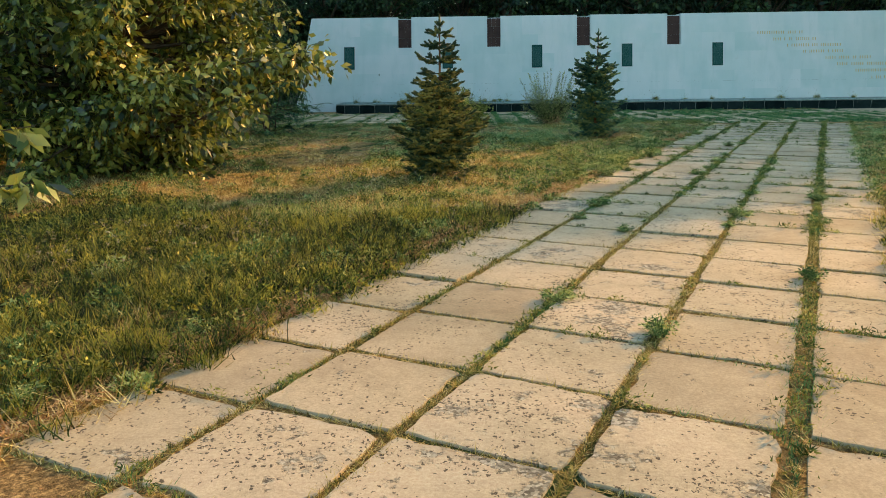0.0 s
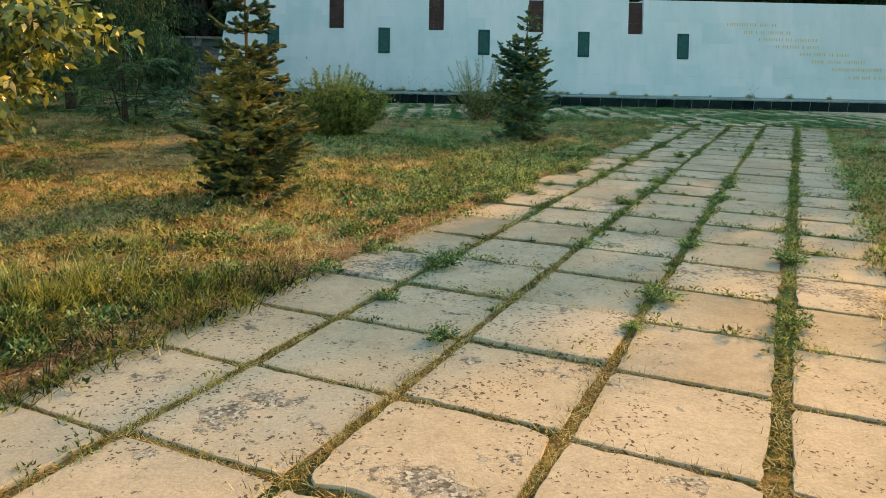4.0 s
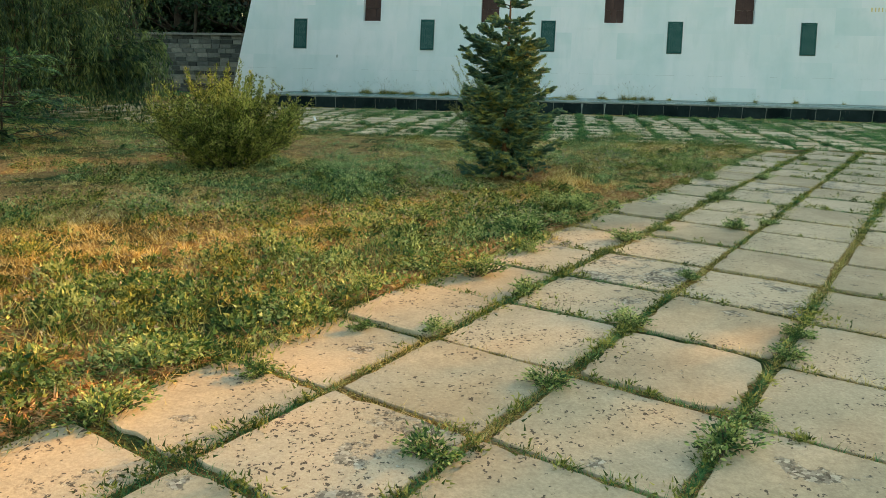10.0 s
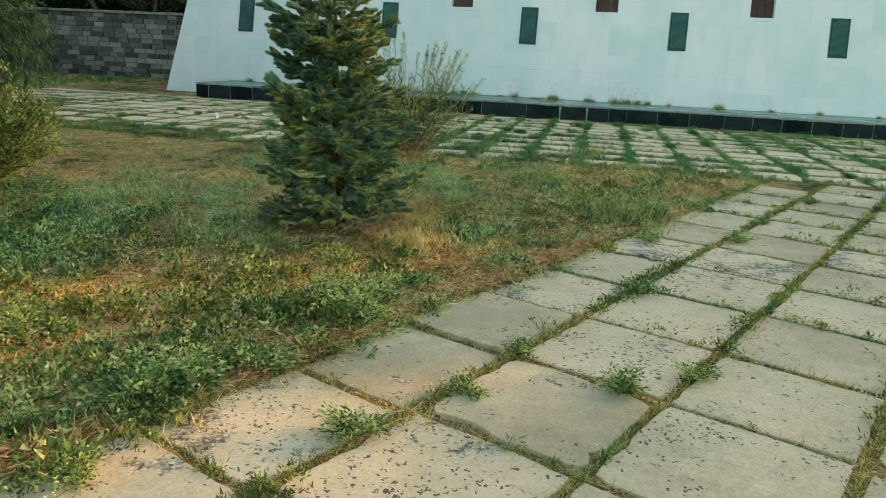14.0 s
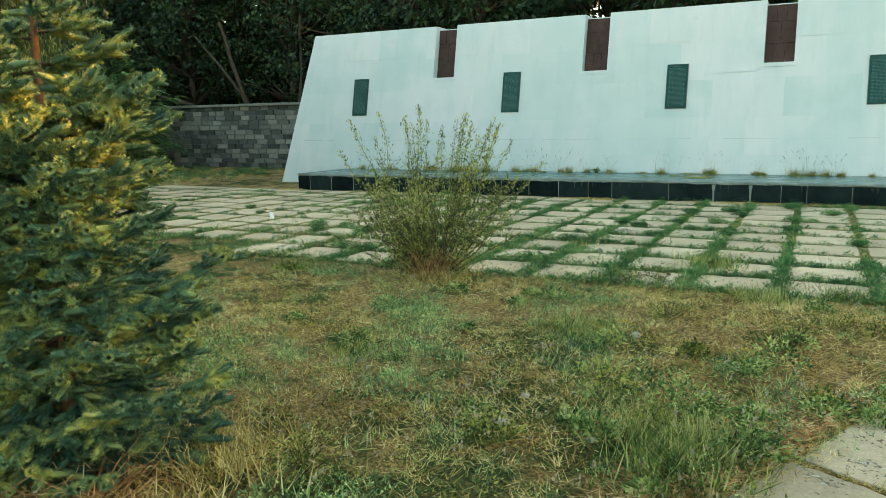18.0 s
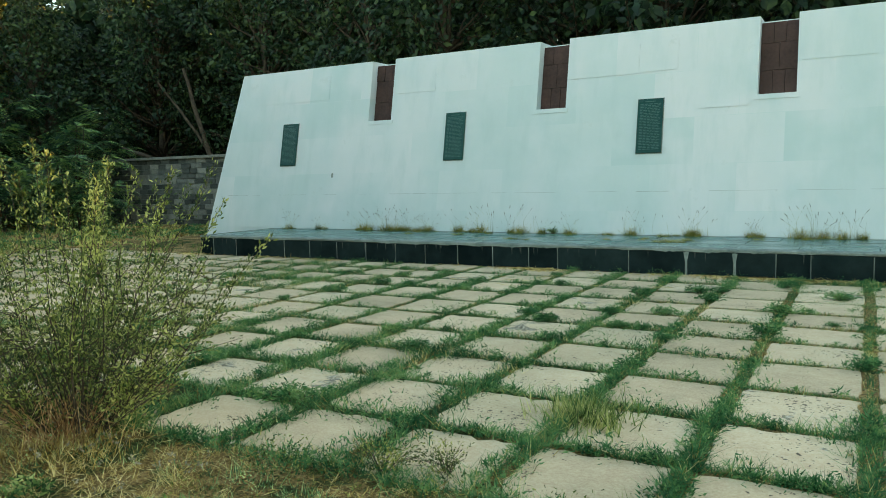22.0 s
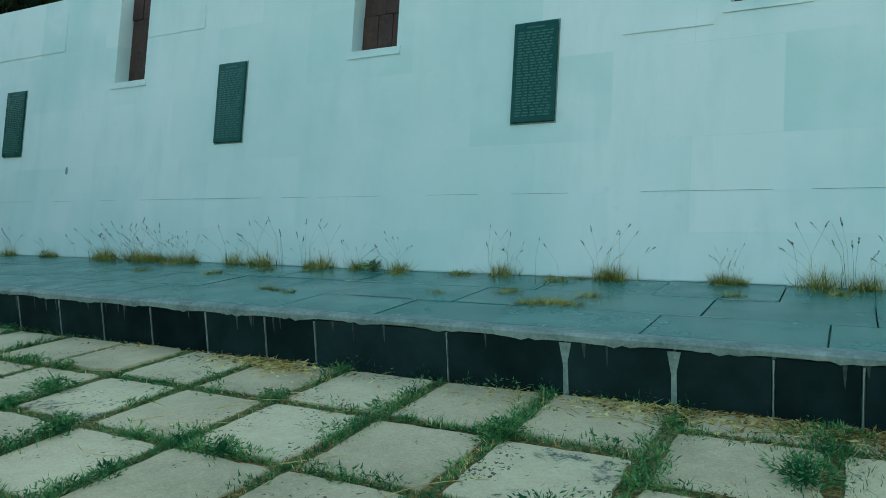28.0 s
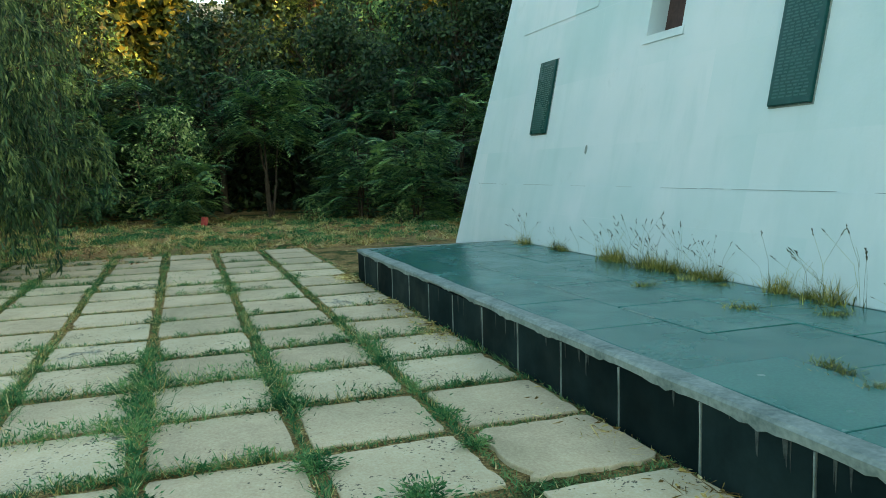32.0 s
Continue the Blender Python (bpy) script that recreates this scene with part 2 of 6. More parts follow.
def wall_paint():
    m, nt, b = shader("pale_wall_paint", 0.75)
    p = position(nt)
    streak = noise_of(nt, node(nt, "VectorMath", {0: p, 1: (2.4, 2.4, 0.22)}, operation="MULTIPLY").outputs[0], 1.6, 4, 0.6)
    cloud = noise_of(nt, p, 1.1, 4, 0.6)
    cols = node(nt, "VectorMath", {0: p, 1: (1.0, 0.0, 0.28)}, operation="MULTIPLY").outputs[0]
    patch = noise_of(nt, cols, 0.9, 1.5, 0.5)
    col = ramp(nt, cloud, [(0.3, (0.509, 0.628, 0.645)), (0.7, (0.625, 0.700, 0.725))])
    col = mix(nt, ramp(nt, patch, [(0.40, grey(0.0)), (0.60, grey(0.55))]), col, (0.726, 0.735, 0.764))
    sep = node(nt, "SeparateXYZ", {0: p})
    flat = node(nt, "CombineXYZ", {0: sep.outputs[0], 1: sep.outputs[2], 2: 0.0}).outputs[0]
    sheet = node(nt, "TexBrick", {"Vector": flat, "Color1": (0.0, 0.0, 0.0, 1), "Color2": (1.0, 1.0, 1.0, 1), "Mortar": (0.4, 0.4, 0.4, 1), "Scale": 1.0, "Mortar Size": 0.004, "Brick Width": 1.45, "Row Height": 0.82})
    tone = node(nt, "SeparateColor", {0: sheet.outputs["Color"]}).outputs[0]
    seen = ramp(nt, noise_of(nt, p, 0.8, 3), [(0.40, grey(0.0)), (0.58, grey(0.55))])
    col = mix(nt, seen, col, ramp(nt, tone, [(0.0, (0.445, 0.598, 0.606)), (0.45, (0.583, 0.674, 0.690)), (1.0, (0.721, 0.731, 0.758))]))
    col = mix(nt, ramp(nt, streak, [(0.50, grey(0.0)), (0.78, grey(0.45))]), col, (0.466, 0.587, 0.596))
    col = mix(nt, ramp(nt, noise_of(nt, p, 2.2, 6, 0.7), [(0.62, grey(0.0)), (0.70, grey(0.35))]), col, (0.487, 0.562, 0.558))
    nt.links.new(col, b.inputs["Base Color"])
    bump(nt, b, math_of(nt, "ADD", noise_of(nt, p, 3.0, 3), math_of(nt, "MULTIPLY", noise_of(nt, p, 40, 3), 0.25)), 0.35, 0.012)
    return m


def granite(name, a, b_, rough, speck=60.0, spec=0.5):
    m, nt, b = shader(name, rough, 0, spec)
    p = position(nt)
    own = node(nt, "ObjectInfo").outputs["Random"]
    n = noise_of(nt, p, 2.0, 4)
    g = noise_of(nt, p, speck, 3, 0.8)
    col = ramp(nt, math_of(nt, "ADD", math_of(nt, "MULTIPLY", n, 0.7), math_of(nt, "MULTIPLY", own, 0.3)), [(0.3, a), (0.8, b_)])
    col = mix(nt, 0.4, col, ramp(nt, g, [(0.3, grey(0.3)), (0.75, grey(0.7))]), "OVERLAY")
    nt.links.new(col, b.inputs["Base Color"])
    nt.links.new(ramp(nt, noise_of(nt, p, 1.7, 4), [(0.3, grey(rough * 0.7)), (0.7, grey(min(rough * 1.6, 1)))]), b.inputs["Roughness"])
    bump(nt, b, n, 0.06, 0.01)
    return m


def plain(name, a, b_, rough, scale=6.0, metal=0.0, bumps=0.2):
    m, nt, b = shader(name, rough, metal)
    p = position(nt)
    n = math_of(nt, "ADD", math_of(nt, "MULTIPLY", noise_of(nt, p, scale, 4), 0.6), math_of(nt, "MULTIPLY", noise_of(nt, p, scale * 7, 3), 0.4))
    nt.links.new(ramp(nt, n, [(0.32, a), (0.66, b_)]), b.inputs["Base Color"])
    bump(nt, b, n, bumps, 0.01)
    return m


def varied(name, stops, rough, scale=8.0, bumps=0.4):
    """Stone or brick whose pieces differ in tone."""
    m, nt, b = shader(name, rough)
    p = position(nt)
    g = node(nt, "ObjectInfo").outputs["Random"]
    n = noise_of(nt, p, scale, 4, 0.65)
    col = ramp(nt, math_of(nt, "ADD", math_of(nt, "MULTIPLY", g, 0.6), math_of(nt, "MULTIPLY", n, 0.4)), stops)
    nt.links.new(mix(nt, 0.5, col, ramp(nt, noise_of(nt, p, scale * 5, 3), [(0.3, grey(0.3)), (0.7, grey(0.68))]), "OVERLAY"), b.inputs["Base Color"])
    bump(nt, b, n, bumps, 0.02)
    return m


SLAB = concrete_slab("path_slab", ((0.36, 0.295, 0.20), (0.50, 0.42, 0.29), (0.61, 0.52, 0.375)), 0.05, -0.035)
YARD = concrete_slab("yard_slab", ((0.50, 0.40, 0.265), (0.64, 0.525, 0.355), (0.75, 0.635, 0.45)), -0.13, 0.02)
SOIL = soil()
PAINT = wall_paint()
DECK = granite("grey_green_granite", (0.018, 0.120, 0.108), (0.045, 0.185, 0.165), 0.20, spec=0.32)
BLACK = granite("black_granite", (0.003, 0.009, 0.010), (0.022, 0.040, 0.042), 0.6, 9.0, spec=0.05)
PLAQUE = granite("dark_green_polished_stone", (0.006, 0.052, 0.048), (0.012, 0.082, 0.074), 0.24, 20.0, 0.15)
MORTAR = plain("grey_mortar", (0.10, 0.14, 0.135), (0.30, 0.35, 0.33), 0.95, 5, bumps=0.6)
BROWN = plain("red_brown_board", (0.042, 0.024, 0.021), (0.090, 0.050, 0.044), 0.8, 3, bumps=0.4)
GOLD = plain("faded_gold_paint", (0.55, 0.42, 0.18), (0.70, 0.56, 0.27), 0.6, 20)
NAMES = plain("engraved_lines", (0.030, 0.105, 0.095), (0.050, 0.135, 0.12), 0.6, 30)
BARK = plain("grey_brown_bark", (0.035, 0.026, 0.018), (0.11, 0.085, 0.06), 0.95, 9, bumps=0.9)
REDBARK = plain("orange_brown_bark", (0.10, 0.045, 0.02), (0.24, 0.12, 0.06), 0.9, 12, bumps=0.8)
BLOCK = varied("split_grey_block", [(0.2, (0.042, 0.050, 0.046)), (0.5, (0.105, 0.115, 0.103)), (0.85, (0.30, 0.30, 0.26))], 0.95, 7, 0.9)
STRAW = foliage("dry_grass", (0.17, 0.105, 0.030), (0.60, 0.44, 0.14), (0.90, 0.78, 0.40), 0.35, 0.7, 1.2, own=0.7)
GREEN = foliage("green_grass", (0.035, 0.085, 0.020), (0.20, 0.29, 0.075), (0.60, 0.58, 0.24), 0.35, 0.6, 1.2, own=0.7)
JOINT = foliage("joint_grass", (0.016, 0.095, 0.034), (0.066, 0.225, 0.080), (0.24, 0.40, 0.15), 0.35, 0.6, 1.5)
WEED = foliage("weed_leaf", (0.020, 0.075, 0.022), (0.125, 0.235, 0.066), (0.50, 0.58, 0.24), 0.3, 0.55, 1.3, own=0.65)
YELLOW = foliage("yellow_flower", (0.45, 0.28, 0.02), (0.62, 0.42, 0.03), (0.75, 0.55, 0.08), 0.2, 0.7)
PALE = foliage("pale_seed_head", (0.22, 0.19, 0.12), (0.34, 0.3, 0.21), (0.46, 0.42, 0.32), 0.3, 0.8)
# the golden tone stands for sun on the needles
SPRUCE = foliage("spruce_needle", (0.016, 0.050, 0.030), (0.070, 0.105, 0.042), (0.42, 0.34, 0.085), 0.05, 0.55, 1.2, own=0.3)
TREE = foliage("tree_leaf", (0.012, 0.028, 0.007), (0.090, 0.140, 0.026), (0.40, 0.40, 0.09), 0.25, 0.36, 0.5, 0.6, own=0.6)
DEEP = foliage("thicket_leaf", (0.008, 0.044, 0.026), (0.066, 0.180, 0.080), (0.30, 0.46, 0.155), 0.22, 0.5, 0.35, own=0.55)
WILLOW = foliage("willow_leaf", (0.011, 0.040, 0.021), (0.050, 0.110, 0.043), (0.22, 0.28, 0.095), 0.22, 0.5, 0.6)
SHRUB = foliage("shrub_leaf", (0.028, 0.058, 0.012), (0.13, 0.17, 0.036), (0.42, 0.42, 0.12), 0.3, 0.55, 1.2, own=0.6)
TUFT = foliage("yellow_green_grass", (0.060, 0.075, 0.014), (0.26, 0.25, 0.050), (0.58, 0.47, 0.15), 0.35, 0.55, 4.0, own=0.7)

DRIP = plain("thin_lime_run", (0.012, 0.018, 0.018), (0.075, 0.09, 0.085), 0.9, 30, bumps=0.3)
# near-black and yellow tones stand for shaded gaps and sunlit blades
LUSH = foliage("lush_lawn_grass", (0.004, 0.014, 0.003), (0.052, 0.092, 0.012), (0.46, 0.43, 0.080), 0.35, 0.5, 1.4, own=0.65)
PLUME = foliage("wispy_leaf", (0.035, 0.065, 0.018), (0.19, 0.24, 0.062), (0.50, 0.52, 0.18), 0.3, 0.55, 1.5, own=0.6)
FEATHER = foliage("feathery_shrub_leaf", (0.030, 0.060, 0.012), (0.19, 0.25, 0.050), (0.52, 0.54, 0.16), 0.35, 0.55, 1.2, own=0.5)
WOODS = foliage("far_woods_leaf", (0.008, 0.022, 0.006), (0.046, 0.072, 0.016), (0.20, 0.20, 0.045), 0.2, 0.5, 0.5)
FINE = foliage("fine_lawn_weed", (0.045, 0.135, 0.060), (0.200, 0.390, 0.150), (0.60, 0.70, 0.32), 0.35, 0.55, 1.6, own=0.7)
# thicket greens darkened: the shade behind the wall is in this leaf colour
SHADED = foliage("shaded_tree_leaf", (0.006, 0.022, 0.012), (0.020, 0.055, 0.026), (0.075, 0.125, 0.045), 0.2, 0.5, 0.35)
# the yellow drifts stand for sunlit patches among the needles
BLUE = foliage("blue_spruce_needle", (0.028, 0.090, 0.070), (0.095, 0.185, 0.102), (0.40, 0.42, 0.125), 0.05, 0.55, 1.3, own=0.25)
CRUMB = foliage("dry_leaf_crumb", (0.25, 0.12, 0.05), (0.52, 0.30, 0.14), (0.75, 0.52, 0.30), 0.2, 0.7, 3.0)
SPIKE = plain("dark_seed_spike", (0.030, 0.032, 0.018), (0.075, 0.070, 0.035), 0.9, 30)

# ---- the ground ----
PATH_DIR, PATH_ACROSS = np.array([0.42615, 0.90465]), np.array([0.90465, -0.42615])   # along and across the slab path
PATH_LEFT, PATH_RIGHT = 16.48, 20.2                                               # its edges, measured across
PLAZA = (-4.7, 27.0, -10.6, -2.47)                                               # x0, x1, y0, y1


def across(p):
    return p @ PATH_ACROSS


def on_path(p, grow=0.0):
    a = across(p)
    return (a > PATH_LEFT - grow) & (a < PATH_RIGHT + grow) & (p[:, 1] < PLAZA[2] + 0.2)


def ground_height(p):
    """Lawns heave a little; the paved strips are level."""
    lawn = np.clip(np.minimum(np.abs(across(p) - 18.4) - 1.9, 1.0), 0, 1) * np.clip((PLAZA[2] - p[:, 1]) * 0.8, 0, 1)
    return 0.05 * waves(p, 0.5, 3) * lawn + 0.015 * waves(p, 2.5, 4) * lawn + 0.03 * lawn


gx = np.concatenate([[-900, -300, -120, -60], np.arange(-30, 34, 0.4), [60, 120, 300, 900]])
gy = np.concatenate([[-900, -300, -120, -70], np.arange(-40, 14, 0.4), [30, 60, 120, 300, 900]])
GX, GY = np.meshgrid(gx, gy)
gp = np.stack([GX.ravel(), GY.ravel()], 1)
gz = np.where(np.abs(gp).max(1) < 45, ground_height(gp), 0) - 0.006
gi = np.arange(len(gp)).reshape(len(gy), len(gx))
gf = np.stack([gi[:-1, :-1], gi[:-1, 1:], gi[1:, 1:], gi[1:, :-1]], -1).reshape(-1, 4)
ground = link("ground", big_mesh("ground", np.column_stack([gp, gz]), gf), SOIL, smooth=True)
tagged(ground, "dry brown lawn soil with patchy grass", "ground", kind="structure")

# ---- the long battered wall ----
WX0, WX1, WTOP, SLOT_Z = -2.26, 30.0, 4.11, 2.775
SLOTS = [2.43 + 4.0 * k for k in range(4)]
SLOT_W, SLOT_D = 0.60, 0.22


def face_y(z):
    return -0.34 + 0.2 * z


def wall_piece(bm, x0, x1, z0, z1, depth0=0.0, back=1.3, lean0=0.0):
    """A stretch of wall: front battered, set back by depth0; lean0: the lean of its first end."""
    xa, xb = x0 + lean0 * z0, x0 + lean0 * z1
    c = [(xa, face_y(z0) + depth0, z0), (x1, face_y(z0) + depth0, z0), (x1, back, z0), (xa, back, z0),
         (xb, face_y(z1) + depth0, z1), (x1, face_y(z1) + depth0, z1), (x1, back, z1), (xb, back, z1)]
    v = [bm.verts.new(q) for q in c]
    for f in ((3, 2, 1, 0), (4, 5, 6, 7), (0, 1, 5, 4), (1, 2, 6, 5), (2, 3, 7, 6), (3, 0, 4, 7)):
        bm.faces.new([v[i] for i in f])


bm = bmesh.new()
edges_x = [WX0] + [q for s in SLOTS for q in (s, s + SLOT_W)] + [WX1]
for k in range(0, len(edges_x), 2):
    wall_piece(bm, edges_x[k], edges_x[k + 1], -0.3, WTOP, lean0=0.192 if k == 0 else 0.0)
for s in SLOTS:
    wall_piece(bm, s, s + SLOT_W, -0.3, SLOT_Z)
    wall_piece(bm, s, s + SLOT_W, SLOT_Z, WTOP - 0.06, SLOT_D + 0.05)
wall = part("wall_north", bm, PAINT)
tagged(wall, "long pale blue-white painted battered wall with notched slots along its top", "wall", kind="structure")

# boards that close the back of each slot, and the plaster sills below them
for s in SLOTS:
    z = SLOT_Z + 0.002
    for k, h in enumerate((0.42, 0.47, 0.36)):
        cuts = [0, 0.34, 0.66, 1] if k != 1 else [0, 0.5, 1]
        for a, b in zip(cuts[:-1], cuts[1:]):
            bm = bmesh.new()
            j = rng.uniform(0, 0.02)
            x0, x1 = s + SLOT_W * a + 0.003, s + SLOT_W * b - 0.003
            c = [(x, face_y(zz) + SLOT_D - j + dy, zz) for zz in (z, z + h - 0.006) for x, dy in ((x0, 0), (x1, 0), (x1, 0.07), (x0, 0.07))]
            v = [bm.verts.new(q) for q in c]
            for f in ((3, 2, 1, 0), (4, 5, 6, 7), (0, 1, 5, 4), (1, 2, 6, 5), (2, 3, 7, 6), (3, 0, 4, 7)):
                bm.faces.new([v[i] for i in f])
            part("board", bm, BROWN, wall)
        z += h

# raised plaster bands and hairline seams on the wall's face
def band(x0, x1, z0, z1, proud, material=PAINT, name="plaster_band"):
    bm = bmesh.new()
    c = [(x, face_y(z) - p, z) for z in (z0, z1) for x, p in ((x0, proud), (x1, proud), (x1, -0.02), (x0, -0.02))]
    v = [bm.verts.new(q) for q in c]
    for f in ((3, 2, 1, 0), (4, 5, 6, 7), (0, 1, 5, 4), (1, 2, 6, 5), (2, 3, 7, 6), (3, 0, 4, 7)):
        bm.faces.new([v[i] for i in f])
    return part(name, bm, material, wall)


band(-1.9, WX1 - 0.02, 0.41, 1.17, 0.012, name="plinth_band")
for x0, x1, z in ((-0.8, 1.28, 3.335), (3.05, 4.1, 3.33), (7.06, 8.4, 3.31), (8.42, 9.1, 3.33), (11.1, 12.2, 3.30), (15.9, 16.95, 3.27)):
    band(x0, x1, z, z + 0.55, 0.010)
for s in SLOTS:
    band(s - 0.06, s + SLOT_W + 0.05, SLOT_Z - 0.085, SLOT_Z - 0.003, 0.016, name="sill")
band(9.5, 10.3, 2.60, 2.66, 0.012)
# hairline cracks above the plinth
r = random.Random(12)
x = -1.6
while x < 24:
    w = r.uniform(0.25, 1.1)
    z = 1.171 + r.uniform(-0.003, 0.003)
    band(x, x + w, z, z + r.uniform(0.0015, 0.004), 0.0135, material=MORTAR, name="crack")
    x += w + r.uniform(0.05, 0.7)
# a hole in the plaster
bm = bmesh.new()
bmesh.ops.create_circle(bm, cap_ends=True, radius=0.045, segments=9, matrix=pose(1.56, face_y(1.6) - 0.003, 1.6, 90 - 11.3, 0, 0) @ Matrix.Diagonal((0.7, 1.3, 1, 1)))
part("chipped_hole", bm, MORTAR, wall, "small dark chip in the plaster")

# ---- name plaques ----
PLAQUES = [0.0, 4.43, 8.43, 12.43, 16.43]
LEAN = math.degrees(math.atan(0.2))


def plaque():
    root = new("name_plaque")
    bm = bmesh.new()
    box(bm, 0, 0.45, -0.035, 0.0, 0, 0.99, 0.006)
    tablet = part("stone_tablet", bm, PLAQUE, root)
    bm = bmesh.new()
    box(bm, -0.012, 0.462, -0.004, 0.012, -0.014, 1.004)
    part("mortar_bed", bm, MORTAR, root)
    bm = bmesh.new()
    r = random.Random(5)
    z = 0.945
    box(bm, 0.13, 0.32, -0.0362, -0.034, z - 0.012, z)
    z -= 0.045
    while z > 0.05:
        x = 0.045
        while x < 0.38:
            w = r.uniform(0.03, 0.075)
            box(bm, x, min(x + w, 0.41), -0.0362, -0.034, z - 0.013, z)
            x += w + 0.018
        z -= 0.0285
    part("engraving", bm, NAMES, tablet, "rows of small engraved names")["kind"] = "stuff"
    return tagged(root, "dark green polished stone name plaque fixed to the pale wall", "plaque", "plaques on the wall")


first = plaque()
for k, x in enumerate(PLAQUES):
    m = pose(x, face_y(1.85) - 0.002, 1.85, -LEAN, 0, 0)
    if k == 0:
        first.matrix_basis = m
    else:
        copy_thing(first, m)

# ---- gilded inscription, too worn to read ----
text = new("wall_inscription")
text.matrix_basis = pose(18.4, face_y(3.2), 3.2)
for k, (x0, z, w) in enumerate(((18.4, 3.17, 2.0), (19.1, 2.88, 1.9), (19.7, 2.61, 2.3), (20.4, 2.34, 1.9), (21.3, 2.06, 2.1), (21.9, 1.78, 2.1), (22.7, 1.49, 2.0), (23.4, 1.19, 2.4))):
    bm = bmesh.new()
    r = random.Random(k)
    x = x0
    while x < x0 + w:
        g = r.uniform(0.05, 0.085)
        if r.random() > 0.13:
            h = 0.125
            c = [(xx, face_y(zz) - p, zz) for zz in (z, z + h) for xx, p in ((x, 0.012), (x + g * 0.45, 0.012), (x + g * 0.45, -0.01), (x, -0.01))]
            v = [bm.verts.new(q) for q in c]
            for f in ((3, 2, 1, 0), (4, 5, 6, 7), (0, 1, 5, 4), (1, 2, 6, 5), (2, 3, 7, 6), (3, 0, 4, 7)):
                bm.faces.new([v[i] for i in f])
        x += g + 0.03
    part("text_line", bm, GOLD, text)["kind"] = "stuff"
tagged(text, "worn gold-painted inscription in staggered lines on the wall", "inscription")

# ---- the stone platform in front of the wall ----
DX0, DX1, DY0, DTOP = -0.05, 29.0, -2.47, 0.40
platform = new("platform")
platform.matrix_basis = pose(DX0, DY0, 0)
tagged(platform, "low platform clad in black and grey-green granite along the wall", "platform", kind="structure")
bm = bmesh.new()
box(bm, DX0 + 0.03, DX1, DY0 + 0.03, -0.2, -0.2, DTOP - 0.035)
part("core", bm, MORTAR, platform)
# concrete lip with a ragged lower edge along the front and the end
def lip(points, out, top):
    bm = bmesh.new()
    rows = []
    for k, (x, y) in enumerate(points):
        low = top - 0.040 - 0.012 * float(waves(np.array([[x, y]]), 1.5, 8)[0]) - 0.022 * abs(math.sin(x * 37.0 + y * 51.0)) * abs(math.sin(x * 5.1)) ** 4
        wob = 0.008 * math.sin(x * 5.3 + y * 3)
        rows.append([bm.verts.new(q) for q in ((x + out[0] * 0.012, y + out[1] * 0.012, low), (x + out[0] * (0.016 + wob * 0.3), y + out[1] * (0.016 + wob * 0.3), top - 0.012),
                                               (x, y, top + 0.003), (x - out[0] * (0.11 + wob), y - out[1] * (0.11 + wob), top + 0.004), (x - out[0] * 0.11, y - out[1] * 0.11, low))])
    for a, b in zip(rows[:-1], rows[1:]):
        for i in range(5):
            j = (i + 1) % 5
            bm.faces.new((a[i], b[i], b[j], a[j]))
    bm.faces.new(rows[0]), bm.faces.new(rows[-1][::-1])
    bmesh.ops.recalc_face_normals(bm, faces=bm.faces[:])
    return part("lip", bm, MORTAR, platform, "weathered grey mortar edge")


lip([(DX0 + 0.05 * k, DY0) for k in range(int((DX1 - DX0) / 0.05) + 1)], (0, -1), DTOP)
lip([(DX0, DY0 + 0.1 + 0.12 * k) for k in range(18)], (-1, 0), DTOP)
# black facing panels
r = random.Random(3)
# pale runs of mortar down the panels
for k in range(80):
    x, bm = r.uniform(DX0 + 0.1, 24), bmesh.new()
    w, z0, z1 = r.uniform(0.003, 0.016), DTOP - 0.045, DTOP - r.uniform(0.07, 0.2)
    c = [(x - w, DY0 - 0.003, z0), (x + w, DY0 - 0.003, z0), (x + w * 0.35, DY0 - 0.002, z1), (x - w * 0.2, DY0 - 0.002, z1 + 0.02)]
    v = [bm.verts.new(q) for q in c] + [bm.verts.new((q[0], DY0 + 0.01, q[2])) for q in c]
    for f in ((3, 2, 1, 0), (4, 5, 6, 7), (0, 1, 5, 4), (1, 2, 6, 5), (2, 3, 7, 6), (3, 0, 4, 7)):
        bm.faces.new([v[i] for i in f])
    bmesh.ops.recalc_face_normals(bm, faces=bm.faces[:])
    part("mortar_run", bm, DRIP, platform)
joints = [DX0, 0.32, 0.96, 1.60, 2.24, 2.87, 3.52, 4.18, 4.82, 5.44, 6.08, 6.74, 7.38, 7.87, 9.0, 9.84, 10.5, 11.03, 11.46]
while joints[-1] < DX1 - 0.7:
    joints.append(joints[-1] + r.uniform(0.64, 0.86))
